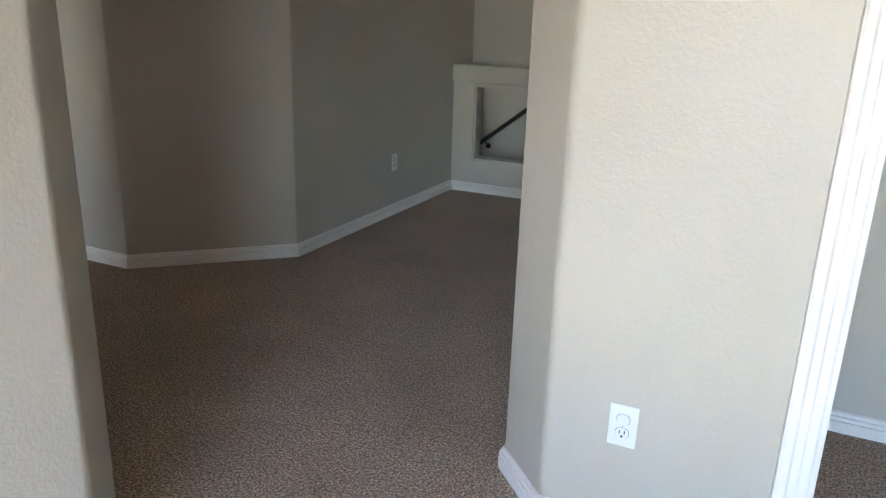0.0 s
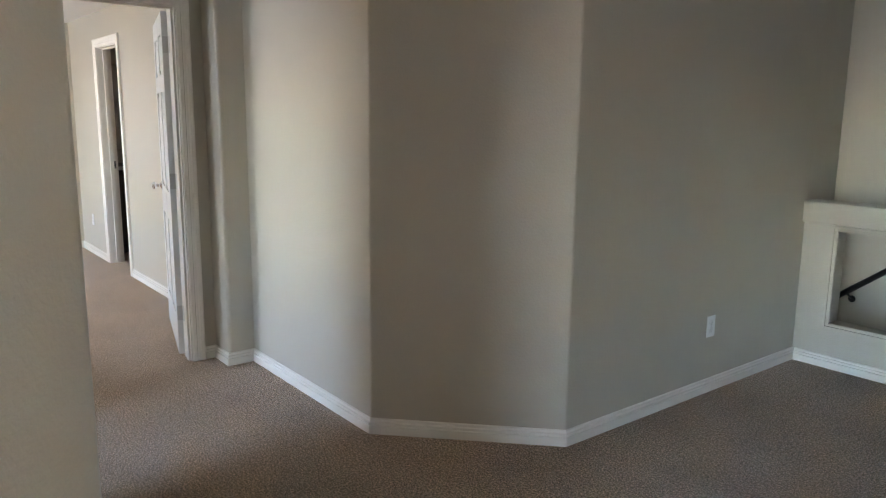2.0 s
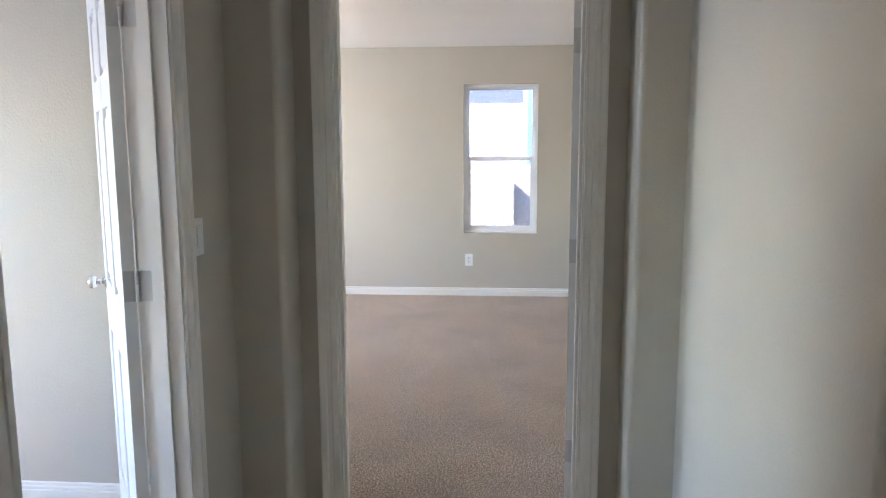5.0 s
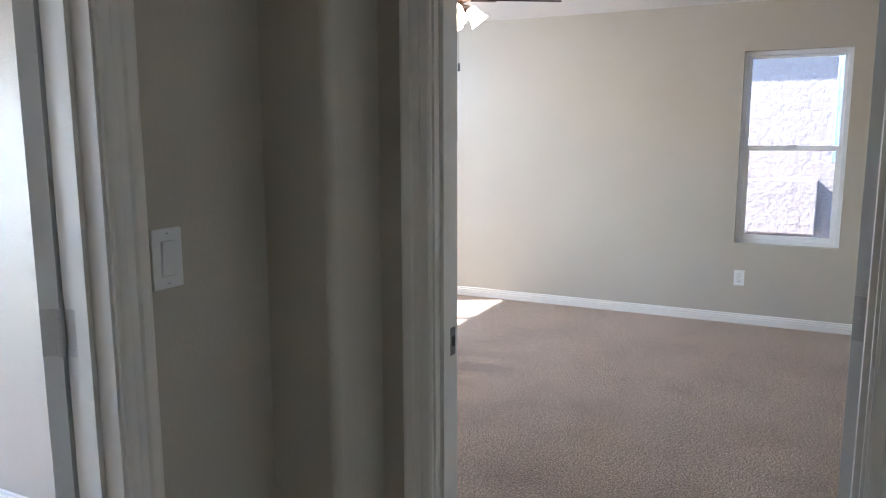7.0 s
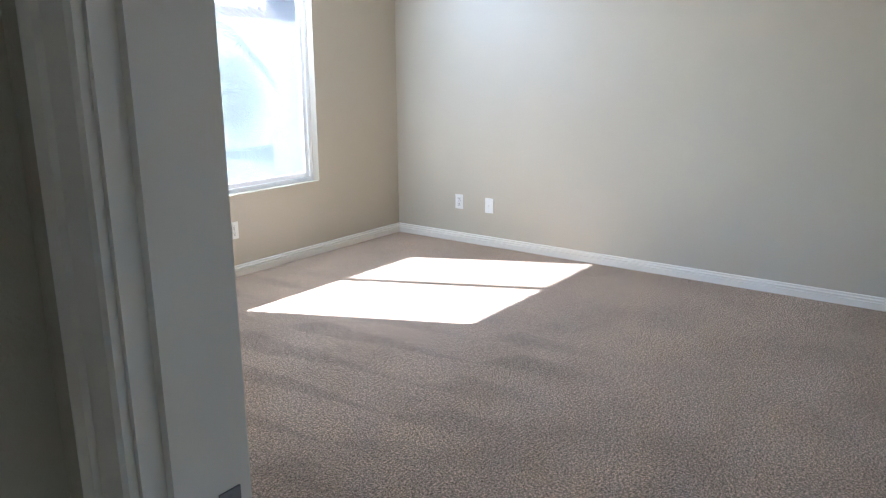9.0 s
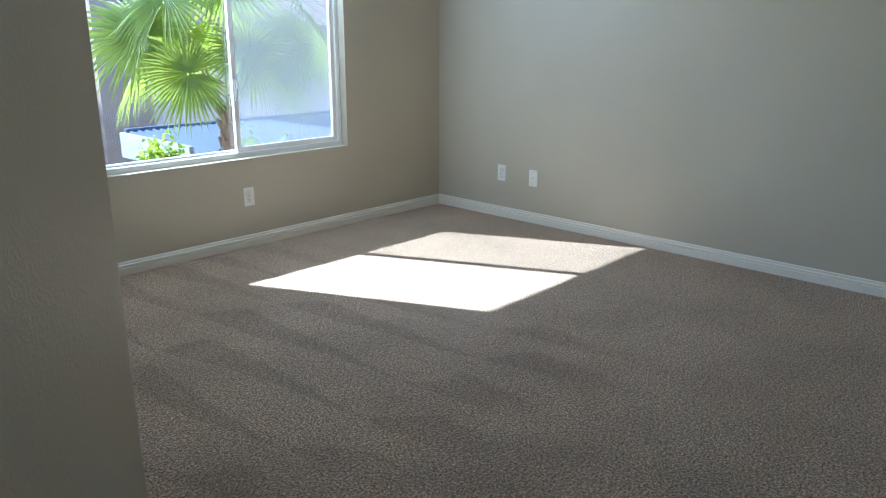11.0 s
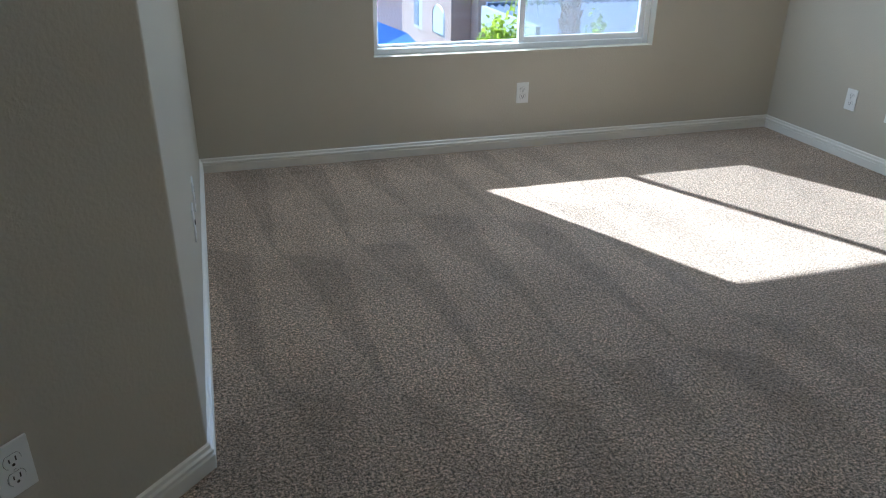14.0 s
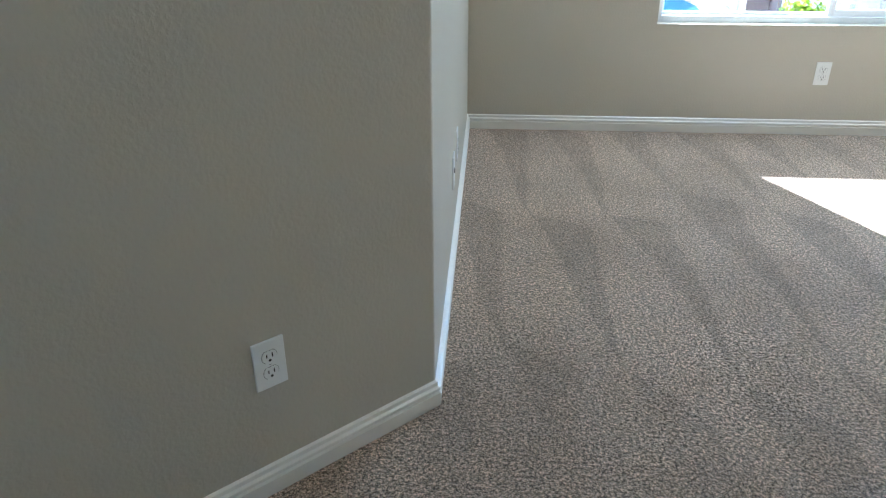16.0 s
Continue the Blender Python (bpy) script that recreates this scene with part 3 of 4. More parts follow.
def outlet(m, label, capped=False):
    ob = empty("wall_outlet", m, label=label, category="outlet", group="wall outlets")
    plate(ob, 0.072)
    screw(ob, 0, 0)
    for k, z in enumerate((0.0195, -0.0195)):
        bm = bmesh.new()
        pts = [(0.0172 * math.cos(a), max(-0.0135, min(0.0135, 0.0172 * math.sin(a)))) for a in [2 * math.pi * i / 28 for i in range(28)]]
        lo = [bm.verts.new((x, 0.0055, z + q)) for x, q in pts]
        hi = [bm.verts.new((x * 0.97, 0.0078, z + q * 0.97)) for x, q in pts]
        bm.faces.new(hi)
        bm.faces.new(lo)
        for i in range(28):
            bm.faces.new((lo[i], lo[(i + 1) % 28], hi[(i + 1) % 28], hi[i]))
        rc = part("receptacle", bm, M_PLATE, ob)
        gap = bmesh.new()
        lo = [gap.verts.new((x * 1.035, 0.0061, z + q * 1.035)) for x, q in pts]
        hi = [gap.verts.new((x * 1.035, 0.0063, z + q * 1.035)) for x, q in pts]
        gap.faces.new(hi)
        gap.faces.new(lo)
        part("gap", gap, M_DARK, ob)
        if capped and k == 0:
            bm = bmesh.new()
            tube(bm, (0, 0.0075, z), (0, 0.0115, z), 0.017, 0.0155, 24)
            part("cap", bm, M_PLATE, rc, "round white plastic outlet cover")
            continue
        for x, h in ((-0.0063, 0.0052), (0.0063, 0.0043)):
            part("slot", boxes(((x - 0.0013, 0.0077, z + 0.003 - h), (x + 0.0013, 0.0081, z + 0.003 + h))), M_DARK, rc)
        bm = bmesh.new()
        tube(bm, (0, 0.0077, z - 0.0085), (0, 0.0081, z - 0.0085), 0.0032, n=10)
        part("ground_hole", bm, M_DARK, rc)
    return ob


def jack_plate(m, label, dark):
    ob = empty("jack_plate", m, label=label, category="wall plate")
    plate(ob, 0.072)
    screw(ob, 0, 0.042)
    screw(ob, 0, -0.042)
    bm = bmesh.new()
    if dark:
        box(bm, (-0.007, 0.005, -0.006), (0.007, 0.0085, 0.008), 0.001)
    else:
        tube(bm, (0, 0.005, 0), (0, 0.013, 0), 0.005, n=12)
    part("jack", bm, M_DARK if dark else M_NICKEL, ob)
    return ob


def rocker_switch(m, gangs, label):
    ob = empty("light_switch", m, label=label, category="light switch")
    w = 0.072 + 0.046 * (gangs - 1)
    plate(ob, w)
    for g in range(gangs):
        x = (g - (gangs - 1) / 2) * 0.046
        part("surround", boxes(((x - 0.0172, 0.0055, -0.0345), (x + 0.0172, 0.0064, 0.0345)), bevel=0.0003), M_HINGE, ob)
        bm = bmesh.new()
        vs = [(-0.0155, 0.006, -0.0325), (0.0155, 0.006, -0.0325), (0.0155, 0.006, 0.0325), (-0.0155, 0.006, 0.0325),
              (-0.0155, 0.0075, -0.0325), (0.0155, 0.0075, -0.0325), (0.0155, 0.0115, 0.0325), (-0.0155, 0.0115, 0.0325)]
        v = [bm.verts.new((x + a, b, c)) for a, b, c in vs]
        for f in ((0, 1, 2, 3), (4, 5, 6, 7), (0, 1, 5, 4), (1, 2, 6, 5), (2, 3, 7, 6), (3, 0, 4, 7)):
            bm.faces.new([v[i] for i in f])
        part("rocker", bm, M_PLATE, ob)
        screw(ob, x, 0.048)
        screw(ob, x, -0.048)
    return ob


outlet(pose(-2.12, -2.479, 0.366, 0, 0, 90), "white duplex outlet on the hall wall")
outlet(pose(-4.293, 0.185, 0.352), "white duplex outlet with a plastic cover in its upper socket", True)
outlet(pose(4.37, 0.135, 0.348, 0, 0, 90), "white duplex outlet below the single-hung window")
outlet(pose(2.679, 3.81, 0.313, 0, 0, 180), "white duplex outlet below the sliding window")
outlet(pose(4.37, 3.185, 0.320, 0, 0, 90), "white duplex outlet near the bedroom corner")
jack_plate(pose(4.37, 2.905, 0.316, 0, 0, 90), "white cable jack plate near the bedroom corner", False)
outlet(pose(0.600, 1.2312, 0.333, 0, 0, -136.6), "white duplex outlet on the angled bedroom wall")
jack_plate(pose(0.915, 2.37, 0.318, 0, 0, -90), "white jack plate low on the bedroom wall", True)
outlet(pose(0.914, 2.62, 0.325, 0, 0, -90), "white duplex outlet beside the jack plate")
outlet(pose(0.13, 1.34, 0.33, 0, 0, 90), "white duplex outlet in the side room")
outlet(pose(3.9, -0.84, 0.36), "white duplex outlet beside the bathroom door")
rocker_switch(pose(-0.49, 0.765, 1.187, 0, 0, 180), 1, "white rocker light switch beside the side-room door")
rocker_switch(pose(-3.345, 1.142, 1.175, 0, 0, 90), 2, "white two-gang rocker light switch plate")


# ---- stair handrail ----
rail = empty("handrail", pose(0, 0, 0), label="black metal handrail along the stairwell wall", category="handrail")
bm = bmesh.new()
tube(bm, (-1.8, -4.5, 0.12), (-3.1, -4.5, 1.13), 0.02, n=14)
part("rail", bm, M_BLACK, rail, smooth=True)
for x in (-1.95, -2.85):
    z = 0.12 + (-1.8 - x) * 0.777
    bm = bmesh.new()
    tube(bm, (x, -4.6, z - 0.07), (x, -4.5, z - 0.015), 0.007, n=8)
    tube(bm, (x, -4.6, z - 0.07), (x, -4.594, z - 0.07), 0.025, n=14)
    part("bracket", bm, M_BLACK, rail)

# ---- ceiling fan ----
FX, FY = 2.51, 1.6
fan = empty("ceiling_fan", pose(FX, FY, 0), label="bronze ceiling fan with four lit glass shades and dark blades", category="ceiling fan")
bm = bmesh.new()
tube(bm, (0, 0, CEIL), (0, 0, CEIL - 0.05), 0.075, 0.065, 24)
tube(bm, (0, 0, CEIL - 0.05), (0, 0, CEIL - 0.14), 0.10, 0.12, 24)
tube(bm, (0, 0, CEIL - 0.14), (0, 0, CEIL - 0.17), 0.12, 0.06, 24)
tube(bm, (0, 0, CEIL - 0.17), (0, 0, CEIL - 0.22), 0.05, 0.045, 20)
part("motor", bm, M_BRONZE, fan, smooth=False)
for k in range(5):
    a = radians(72 * k + 14)
    rot = Matrix.Rotation(a, 4, "Z")
    bm = bmesh.new()
    prism(bm, rounded([(0.17, -0.05), (0.62, -0.068), (0.62, 0.068), (0.17, 0.05)], [0.02, 0.045, 0.045, 0.02], True), -0.004, 0.004)
    bmesh.ops.transform(bm, matrix=rot @ Matrix.Translation((0, 0, CEIL - 0.155)) @ Matrix.Rotation(radians(11), 4, "X"), verts=bm.verts)
    bl = part("blade", bm, M_ESPRESSO, fan, "dark espresso wood blade")
    bm = boxes(((0.09, -0.018, CEIL - 0.165), (0.24, 0.018, CEIL - 0.159)), bevel=0.002)
    bmesh.ops.transform(bm, matrix=rot, verts=bm.verts)
    part("blade_arm", bm, M_BRONZE, bl)
for k in range(4):
    a = radians(90 * k + 30)
    rot = Matrix.Rotation(a, 4, "Z")
    bm = bmesh.new()
    tube(bm, (0.03, 0, CEIL - 0.21), (0.085, 0, CEIL - 0.215), 0.009, n=10)
    bmesh.ops.transform(bm, matrix=rot, verts=bm.verts)
    arm = part("lamp_arm", bm, M_BRONZE, fan)
    bm = bmesh.new()
    prof = [(0.022, 0.0), (0.034, 0.018), (0.040, 0.045), (0.046, 0.075), (0.058, 0.098)]
    rows = []
    for r, d in prof:
        rows.append([bm.verts.new((r * math.cos(t), r * math.sin(t), -d)) for t in [2 * math.pi * i / 20 for i in range(20)]])
    for p, q in zip(rows, rows[1:]):
        for i in range(20):
            bm.faces.new((p[i], p[(i + 1) % 20], q[(i + 1) % 20], q[i]))
    bm.faces.new(rows[0])
    bmesh.ops.transform(bm, matrix=rot @ Matrix.Translation((0.085, 0, CEIL - 0.205)) @ Matrix.Rotation(radians(-38), 4, "Y"), verts=bm.verts)
    sh = part("shade", bm, M_LAMP, arm, "glowing frosted glass shade", True)
bm = bmesh.new()
tube(bm, (0.05, 0, CEIL - 0.22), (0.05, 0, 1.83), 0.0018, n=6)
ch = part("pull_chain", bm, M_BRONZE, fan)
bm = bmesh.new()
tube(bm, (0.05, 0, 1.83), (0.05, 0, 1.785), 0.006, 0.009, 10)
part("pull", bm, M_BLACK, ch)

# ---- bathroom vanity seen through the bathroom doorway ----
van = empty("vanity", pose(0, 0, 0), label="dark wood bathroom vanity cabinet", category="vanity")
part("body", boxes(((3.80, -2.55, 0.0), (4.35, -0.96, 0.86)), bevel=0.003), M_ESPRESSO, van)
for y in (-2.5, -1.98, -1.46):
    d = part("door", boxes(((3.782, y, 0.10), (3.799, y + 0.48, 0.82)), bevel=0.003), M_ESPRESSO, van)
    part("handle", boxes(((3.765, y + 0.43, 0.62), (3.781, y + 0.44, 0.72)), bevel=0.002), M_NICKEL, d)
tagged(part("bathroom_countertop", boxes(((3.77, -2.57, 0.862), (4.35, -0.945, 0.90)), bevel=0.005), M_COUNTER), label="white vanity countertop on the dark cabinet", category="countertop")
tagged(part("mirror", boxes(((4.345, -2.4, 1.05), (4.358, -1.0, 1.95))), M_MIRROR), label="plain frameless mirror above the vanity", category="mirror")

# ---- outside ----
GZ = -3.0
tagged(part("ground", boxes(((-400, -400, GZ - 0.3), (400, 400, GZ))), M_GROUND), label="dry sandy ground", category="ground", kind="structure")

# out-of-view eave added so that its shadow trims the sun patch indoors
tagged(part("eave", boxes(((-3, 3.972, 2.12), (7, 4.45, 2.3))), M_FASCIA), label="assumed roof eave, out of view, shading the top of the sliding window", category="eave", kind="structure")

# neighbouring house close to the single-hung window
nh = empty("neighbour_house", pose(0, 0, 0), label="sunlit stucco house wall with a window and eave", category="house")
bm = bmesh.new()
prism(bm, [(7.5, -6), (7.5, -1.52), (7.75, -1.52), (7.75, -6)], GZ, 2.75)
prism(bm, [(7.5, -0.47), (7.5, 9), (7.75, 9), (7.75, -0.47)], GZ, 2.75)
prism(bm, [(7.5, -1.52), (7.5, -0.47), (7.75, -0.47), (7.75, -1.52)], GZ, 1.1)
prism(bm, [(7.5, -1.52), (7.5, -0.47), (7.75, -0.47), (7.75, -1.52)], 2.5, 2.75)
part("wall", bm, M_STUCCO_NEAR, nh)
part("ledge", boxes(((7.18, -0.35, 0.35), (7.499, 2.4, 0.92)), bevel=0.01), M_STUCCO_NEAR, nh, "smooth stucco ledge standing out from the wall")
part("roof", boxes(((7.06, -6.5, 2.76), (12, 9.5, 2.95))), M_ROOF, nh)
wd = part("window", boxes(((7.56, -1.515, 1.105), (7.62, -1.46, 2.495)), ((7.56, -0.53, 1.105), (7.62, -0.475, 2.495)), ((7.56, -1.46, 1.105), (7.62, -0.53, 1.16)), ((7.56, -1.46, 2.44), (7.62, -0.53, 2.495))), M_VINYL, nh)
part("pane", boxes(((7.60, -1.46, 1.16), (7.608, -0.53, 2.44))), M_PANE_SHADED, wd)
for k in range(18):
    z = 1.2 + 0.068 * k
    part("blind_slat", boxes(((7.612, -1.45, z), (7.63, -0.54, z + 0.05))), M_SHUTTER, wd)


# pink house across the yard
ph = empty("pink_house", pose(0, 0, 0), label="pink stucco house with tiled roof across the yard", category="house")
part("wall", boxes(((6.81, 13.6, GZ), (17, 19.6, 1.15))), M_STUCCO_PINK, ph)
part("side_wall", boxes(((5.85, 13.5, GZ), (6.8, 26, 3.2))), M_STUCCO_TAN, ph, "sunlit tan stucco wall")
bm = bmesh.new()
v = [bm.verts.new(c) for c in ((6.81, 13.1, 1.16), (17.6, 13.1, 1.16), (17.6, 16.6, 2.7), (6.81, 16.6, 2.7), (6.81, 13.1, 1.30), (17.6, 13.1, 1.30), (17.6, 16.6, 2.84), (6.81, 16.6, 2.84))]
for f in ((0, 1, 2, 3), (4, 5, 6, 7), (0, 1, 5, 4), (1, 2, 6, 5), (2, 3, 7, 6), (3, 0, 4, 7)):
    bm.faces.new([v[i] for i in f])
roof = part("roof", bm, M_ROOF, ph)
bm = bmesh.new()
tube(bm, (0, 0, 0.03), (0, 0.42, 0.03 + 0.42 * 0.44), 0.10, 0.085, 8)
tile = part("roof_tile", bm, M_ROOF, roof)
tile.location = (6.96, 13.15, 1.322)
for r in range(9):
    for c in range(30):
        if r or c:
            t = new("roof_tile", tile.data)
            t.parent = roof
            t.location = (6.96 + c * 0.36, 13.15 + r * 0.38, 1.30 + (0.05 + r * 0.38) * 0.44)
# bump-out whose roof slopes up from its sunlit side
bm = bmesh.new()
prism(bm, [(5.45, 13.9), (5.845, 13.9), (5.845, 16.0), (5.45, 16.0)], GZ, -0.12)
a = [bm.verts.new(c) for c in ((5.45, 13.9, -0.12), (5.845, 13.9, -0.12), (5.845, 13.9, 0.22))]
b = [bm.verts.new(c) for c in ((5.45, 16.0, -0.12), (5.845, 16.0, -0.12), (5.845, 16.0, 0.22))]
bm.faces.new(a)
bm.faces.new(b)
for k in range(3):
    bm.faces.new((a[k], a[(k + 1) % 3], b[(k + 1) % 3], b[k]))
bo = part("bay", bm, M_STUCCO_TAN, ph, "tan stucco bump-out with a sloped top")
bm = bmesh.new()
lo = [(5.36, -0.22), (5.36, -0.11), (5.845, 0.31), (5.845, 0.20)]
a = [bm.verts.new((x, 13.8, z)) for x, z in lo]
b = [bm.verts.new((x, 16.1, z)) for x, z in lo]
bm.faces.new(a)
bm.faces.new(b)
for k in range(4):
    bm.faces.new((a[k], a[(k + 1) % 4], b[(k + 1) % 4], b[k]))
part("coping", bm, M_STUCCO_TAN, bo)
part("vent", boxes(((5.68, 13.74, -0.22), (5.84, 13.899, -0.08)), bevel=0.01), M_FASCIA, bo)


def arch_window(parent, y0, y1, z0, z1, x):
    """Round-headed window in a wall that faces -x."""
    mid, r = (y0 + y1) / 2, (y1 - y0) / 2
    pts = [(y0, z0), (y1, z0)] + [(mid + r * math.cos(t), z1 - r * 0.6 + r * 0.6 * math.sin(t)) for t in [math.pi * i / 12 for i in range(13)]]
    bm = bmesh.new()
    lo = [bm.verts.new((x, y, z)) for y, z in pts]
    hi = [bm.verts.new((x - 0.03, mid + (y - mid) * 0.84, z0 + 0.04 + (z - z0) * 0.9)) for y, z in pts]
    for k in range(len(pts)):
        q = (k + 1) % len(pts)
        bm.faces.new((lo[k], lo[q], hi[q], hi[k]))
    bm.faces.new(lo)
    w = part("window", bm, M_FASCIA, parent)
    bm = bmesh.new()
    bm.faces.new([bm.verts.new((x - 0.022, mid + (y - mid) * 0.83, z0 + 0.05 + (z - z0) * 0.88)) for y, z in pts])
    part("pane", bm, M_SHUTTER, w)


def side_window(y0, y1, z0, z1, shutter):
    w = part("window", boxes(((5.79, y0, z0), (5.849, y1, z1))), M_FASCIA, ph)
    m = y0 + (y1 - y0) * 0.5
    part("pane", boxes(((5.775, m + 0.04, z0 + 0.06), (5.789, y1 - 0.05, z1 - 0.06))), M_PANE_DARK, w)
    part("shutter" if shutter else "pane", boxes(((5.775, y0 + 0.04, z0 + 0.06), (5.789, m - 0.02, z1 - 0.06))), M_SHUTTER if shutter else M_PANE_DARK, w)


arch_window(bo, 14.27, 15.15, -1.2, -0.6, 5.448)
side_window(17.0, 17.95, -1.5, -0.8, True)
side_window(16.3, 17.05, 0.36, 1.2, False)
side_window(15.15, 15.6, 0.52, 1.25, False)
part("pilaster", boxes(((12.2, 13.3, GZ), (12.8, 13.6, 1.1)), bevel=0.02), M_FASCIA, ph, "pale stucco pilaster")
ww = part("window", boxes(((10.1, 13.53, 0.2), (10.9, 13.599, 1.0))), M_FASCIA, ph)
part("pane", boxes(((10.16, 13.5, 0.26), (10.84, 13.529, 0.94))), M_PANE_DARK, ww)

# low entry wing beside it
lw = empty("garden_wing", pose(0, 0, 0), label="low pink stucco wing with a bright blue canopy roof", category="house wing")
part("wall", boxes(((3.0, 13.0, GZ), (4.27, 13.6, -0.22))), M_STUCCO_PINK, lw)
bm = bmesh.new()
prism(bm, [(2.9, 12.9), (4.36, 12.9), (4.36, 13.7), (2.9, 13.7)], -0.219, -0.09)
part("coping", bm, M_STUCCO_PINK, lw)
bm = bmesh.new()
v = [bm.verts.new(c) for c in ((3.1, 10.6, -0.72), (4.15, 10.6, -0.86), (4.0, 11.6, -0.62), (3.1, 11.6, -0.26))]
bm.faces.new(v)
u = [bm.verts.new((q.co.x, q.co.y, q.co.z - 0.12)) for q in v]
bm.faces.new(u)
for k in range(4):
    bm.faces.new((v[k], v[(k + 1) % 4], u[(k + 1) % 4], u[k]))
part("roof", bm, M_CANOPY, lw)
part("support", boxes(((3.2, 10.7, GZ), (3.95, 11.5, -1.0))), M_STUCCO_PINK, lw)

# patio cover with ribbed metal roof
pc = empty("patio_cover", pose(0, 0, 0), label="ribbed blue-grey metal patio cover with white fascia", category="patio cover")
bm = bmesh.new()
y0, y1, z0, z1 = 8.7, 10.6, -0.32, -0.13
n = 44
lo = []
for k in range(n * 2 + 1):
    x = 4.97 + (10.0 - 4.97) * k / (n * 2)
    h = 0.035 if k % 2 else 0.0
    lo.append((bm.verts.new((x, y0, z0 + h)), bm.verts.new((x, y1, z1 + h))))
for a, b in zip(lo, lo[1:]):
    bm.faces.new((a[0], b[0], b[1], a[1]))
part("roof", bm, M_PATIO, pc)
part("rake", boxes(((4.9, 8.69, -0.48), (4.965, 10.7, -0.12)), bevel=0.01), M_FASCIA, pc, "white side fascia")
part("fascia", boxes(((4.93, 8.6, -0.48), (10.05, 8.69, -0.29)), bevel=0.01), M_FASCIA, pc)
part("beam", boxes(((4.97, 10.62, -0.35), (10.05, 10.7, -0.07)), bevel=0.01), M_PATIO, pc)
for x in (5.1, 7.4, 9.8):
    part("post", boxes(((x - 0.06, 8.72, GZ), (x + 0.06, 8.84, -0.36)), bevel=0.01), M_FASCIA, pc)

# ---- fan palm ----
PALM = Vector((4.72, 7.4, GZ))
palm = empty("palm_tree", pose(*PALM), label="fan palm with ragged trunk and green fronds", category="palm tree")
bm = bmesh.new()
rng = random.Random(7)
prof = [(0.0, 0.24), (0.5, 0.15), (1.8, 0.10), (2.8, 0.085), (3.25, 0.10), (3.5, 0.07)]
rows = []
for z, r in prof:
    rows.append([bm.verts.new(((r + rng.uniform(-0.012, 0.012)) * math.cos(a), (r + rng.uniform(-0.012, 0.012)) * math.sin(a), z)) for a in [2 * math.pi * i / 14 for i in range(14)]])
for p, q in zip(rows, rows[1:]):
    for i in range(14):
        bm.faces.new((p[i], p[(i + 1) % 14], q[(i + 1) % 14], q[i]))
bm.faces.new(rows[-1])
trunk = part("trunk", bm, M_TRUNK, palm)
for k in range(70):
    z = 1.6 + 1.8 * k / 70
    a = k * 2.4
    bm = bmesh.new()
    tube(bm, (0.07 * math.cos(a), 0.07 * math.sin(a), z), (0.125 * math.cos(a), 0.125 * math.sin(a), z + 0.11), 0.04, 0.014, 5)
    part("leaf_base", bm, M_TRUNK, trunk)


def frond(hub, facing, size, droop):
    """A stalk from the crown to a round fan of narrow folded blades."""
    tip = Vector(hub) - PALM
    base = Vector((tip.x * 0.06, tip.y * 0.06, 3.42))
    bend = base.lerp(tip, 0.5) + Vector((0, 0, 0.18))
    bm = bmesh.new()
    last = base
    for i in range(1, 9):
        s = i / 8
        p = base * (1 - s) ** 2 + bend * 2 * s * (1 - s) + tip * s * s
        tube(bm, last, p, 0.017 - 0.001 * i, 0.016 - 0.001 * i, 5, False)
        last = p
    st = part("stalk", bm, M_PETIOLE, palm)
    up = Vector(facing).normalized()
    ahead = tip - bend
    ahead = (ahead - up * ahead.dot(up)).normalized()
    side = ahead.cross(up).normalized()
    bm = bmesh.new()
    n = 52
    for i in range(n):
        th = radians(-165 + 330 * i / (n - 1)) + rng.uniform(-0.02, 0.02)
        d = (ahead * math.cos(th) + side * math.sin(th)).normalized()
        ln = size * (1.0 - 0.2 * abs(th) / 2.9) * rng.uniform(0.88, 1.06)
        w = size * 0.030
        across = d.cross(up).normalized() * w
        prev = None
        for j, s in enumerate((0.03, 0.3, 0.55, 0.8, 1.0)):
            sag = -droop * ln * s ** 2.6 * (1 + rng.uniform(0, 0.3))
            c = tip + d * ln * s + up * (0.16 * ln * s * (1 - 0.6 * s)) + Vector((0, 0, sag))
            f = (0.15, 1.0, 1.0, 0.5, 0.04)[j]
            row = (bm.verts.new(c - across * f), bm.verts.new(c - up * w * 0.5 * f), bm.verts.new(c + across * f))
            if prev:
                bm.faces.new((prev[0], prev[1], row[1], row[0]))
                bm.faces.new((prev[1], prev[2], row[2], row[1]))
            prev = row
    part("frond", bm, M_FROND, st)


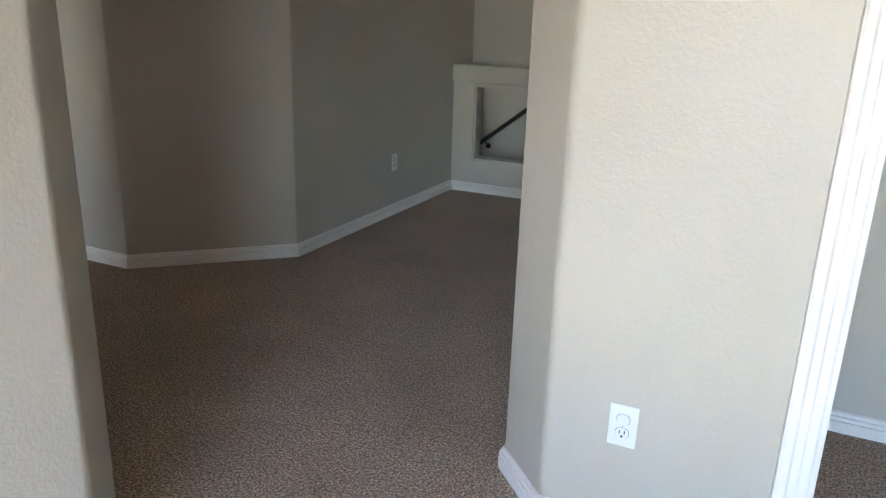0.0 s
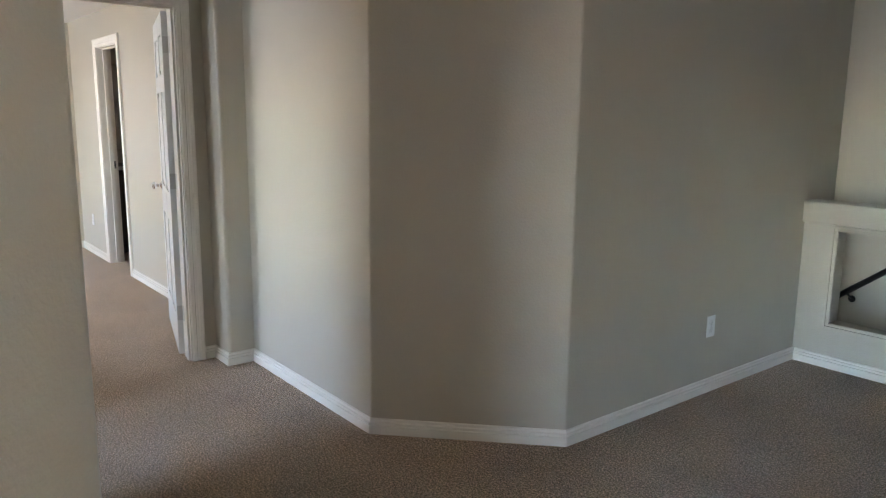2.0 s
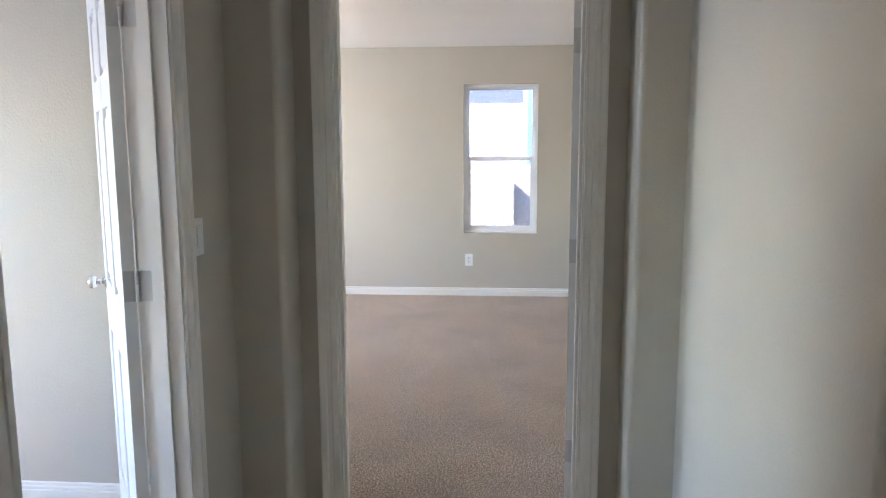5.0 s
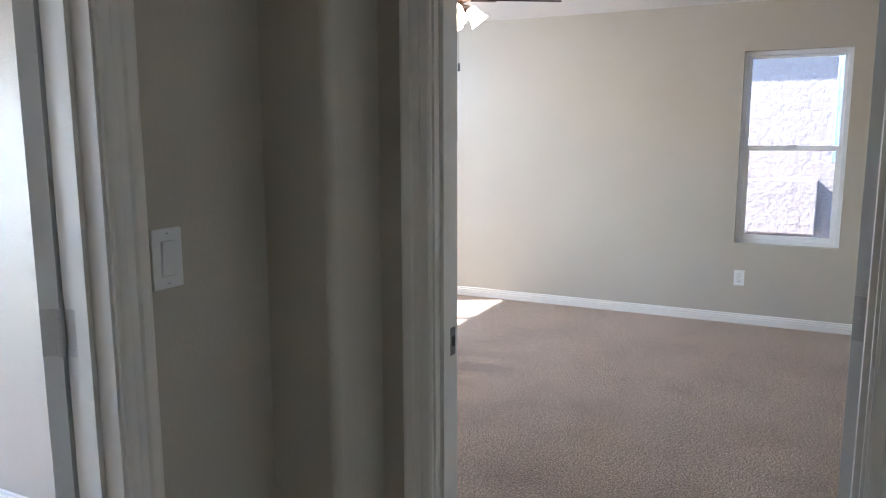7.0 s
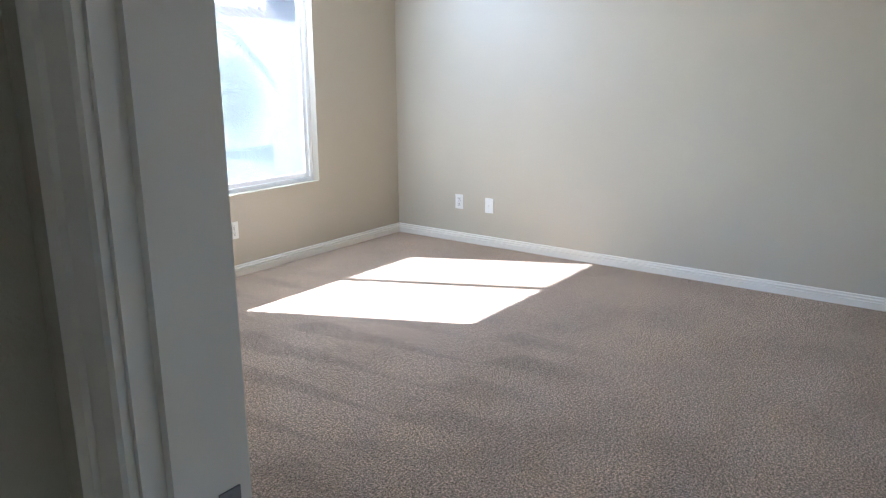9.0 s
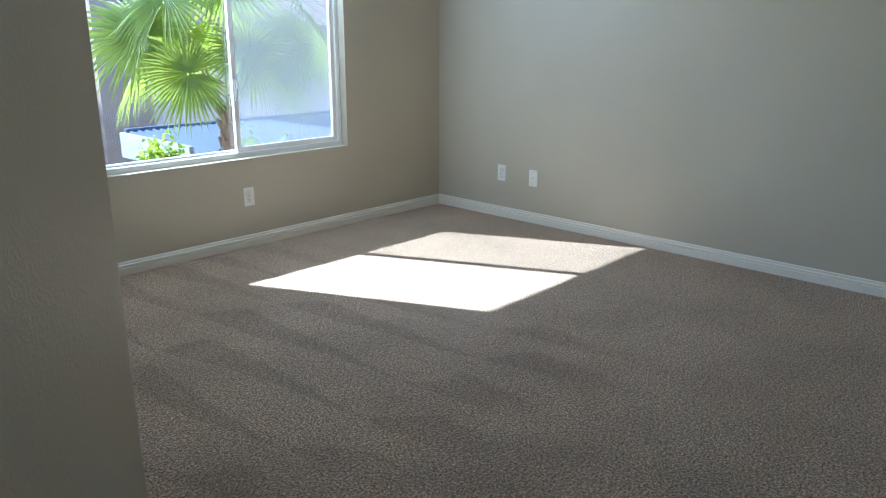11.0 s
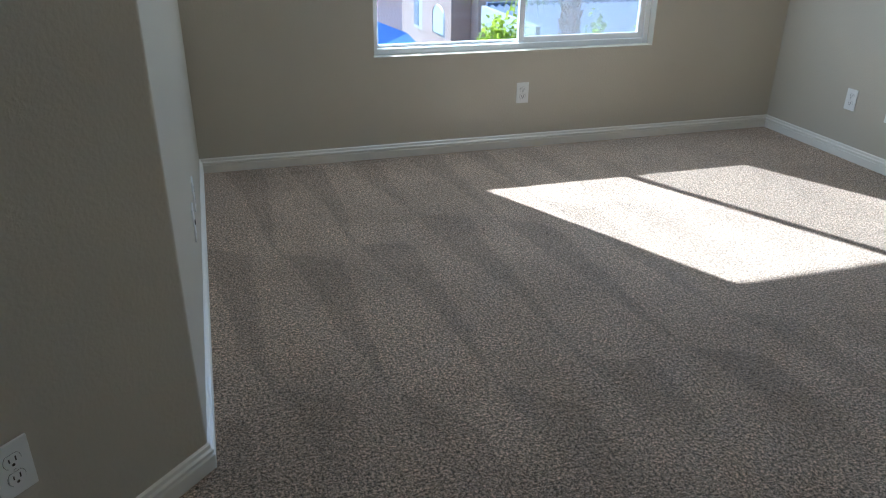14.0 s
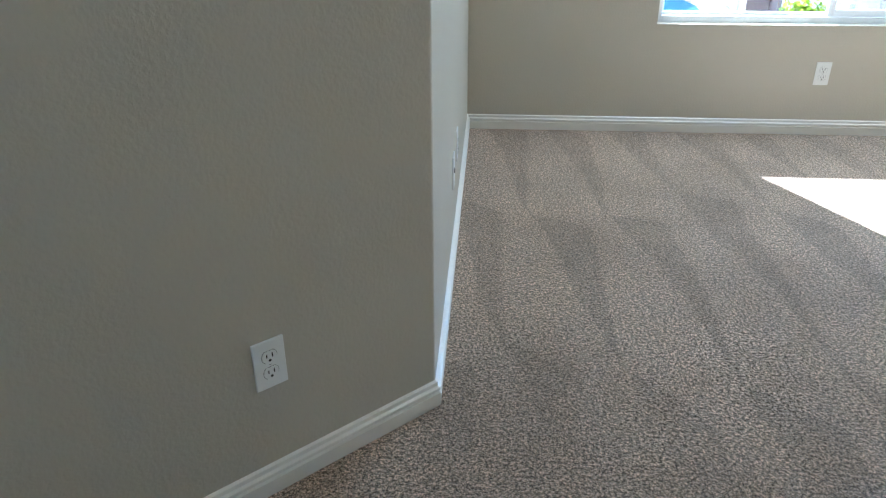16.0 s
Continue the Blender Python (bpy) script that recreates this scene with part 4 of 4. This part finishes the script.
for hub, facing, size, droop in (
    ((4.12, 7.1, 0.87), (-0.45, -0.85, 0.25), 0.6, 0.2),
    ((5.03, 7.4, 1.06), (-0.4, -0.85, 0.1), 0.62, 0.2),
    ((3.95, 7.7, 1.25), (-0.35, -0.6, 0.6), 0.85, 0.2),
    ((5.85, 7.6, 1.18), (0.1, -0.8, 0.5), 0.78, 0.3),
    ((5.45, 7.35, 0.82), (0.3, -0.75, 0.4), 0.55, 0.45),
    ((4.3, 7.95, 1.55), (-0.3, 0.3, 0.85), 0.8, 0.3),
    ((5.1, 7.9, 1.7), (0.2, 0.4, 0.8), 0.8, 0.3),
    ((4.65, 7.2, 1.85), (-0.3, -0.6, 0.7), 0.75, 0.2),
    ((5.6, 7.2, 1.6), (0.6, -0.4, 0.6), 0.7, 0.25),
    ((3.95, 7.1, 1.6), (-0.7, -0.3, 0.6), 0.7, 0.3),
    ((4.8, 8.35, 1.2), (0.1, 0.8, 0.5), 0.75, 0.35),
    ((5.5, 8.0, 0.95), (0.5, 0.4, 0.6), 0.6, 0.5),
    ((4.2, 8.1, 0.95), (-0.5, 0.5, 0.6), 0.6, 0.5),
):
    frond(hub, facing, size, droop)


def bush(x, y, z0, w, h, count, seed):
    """A shrub of stems and many small leaves."""
    g = random.Random(seed)
    b = empty("bush", pose(x, y, GZ), label="sunlit yellow-green leafy garden shrub", category="shrub")
    bm = bmesh.new()
    for k in range(7):
        a = g.uniform(0, 6.28)
        tube(bm, (0.05 * math.cos(a), 0.05 * math.sin(a), 0), (w * 0.5 * math.cos(a), w * 0.5 * math.sin(a), (z0 - GZ) + h * 0.7), 0.025, 0.006, 6)
    part("stems", bm, M_TRUNK, b)
    bm = bmesh.new()
    for k in range(count):
        a, u = g.uniform(0, 6.28), g.uniform(-1, 1)
        q = (g.random() ** 0.5) * (1 + 0.25 * math.sin(3 * a + seed) * u)
        s = math.sqrt(1 - u * u)
        c = Vector((w * q * s * math.cos(a), w * q * s * math.sin(a), z0 - GZ + h / 2 + h / 2 * q * u))
        t = Vector((g.uniform(-1, 1), g.uniform(-1, 1), g.uniform(-0.2, 1))).normalized() * g.uniform(0.05, 0.10)
        e = t.cross(Vector((g.uniform(-1, 1), g.uniform(-1, 1), 1))).normalized() * t.length * 0.35
        bm.faces.new([bm.verts.new(p) for p in (c - t * 0.5, c + e, c + t * 0.5, c - e)])
    tagged(part("leaves", bm, M_BUSH, b), kind="stuff")


bush(4.2, 8.1, -1.05, 0.36, 1.17, 2600, 3)
bush(5.55, 8.35, -0.9, 0.14, 1.0, 300, 5)
bush(6.15, 8.3, -0.9, 0.22, 0.8, 400, 8)
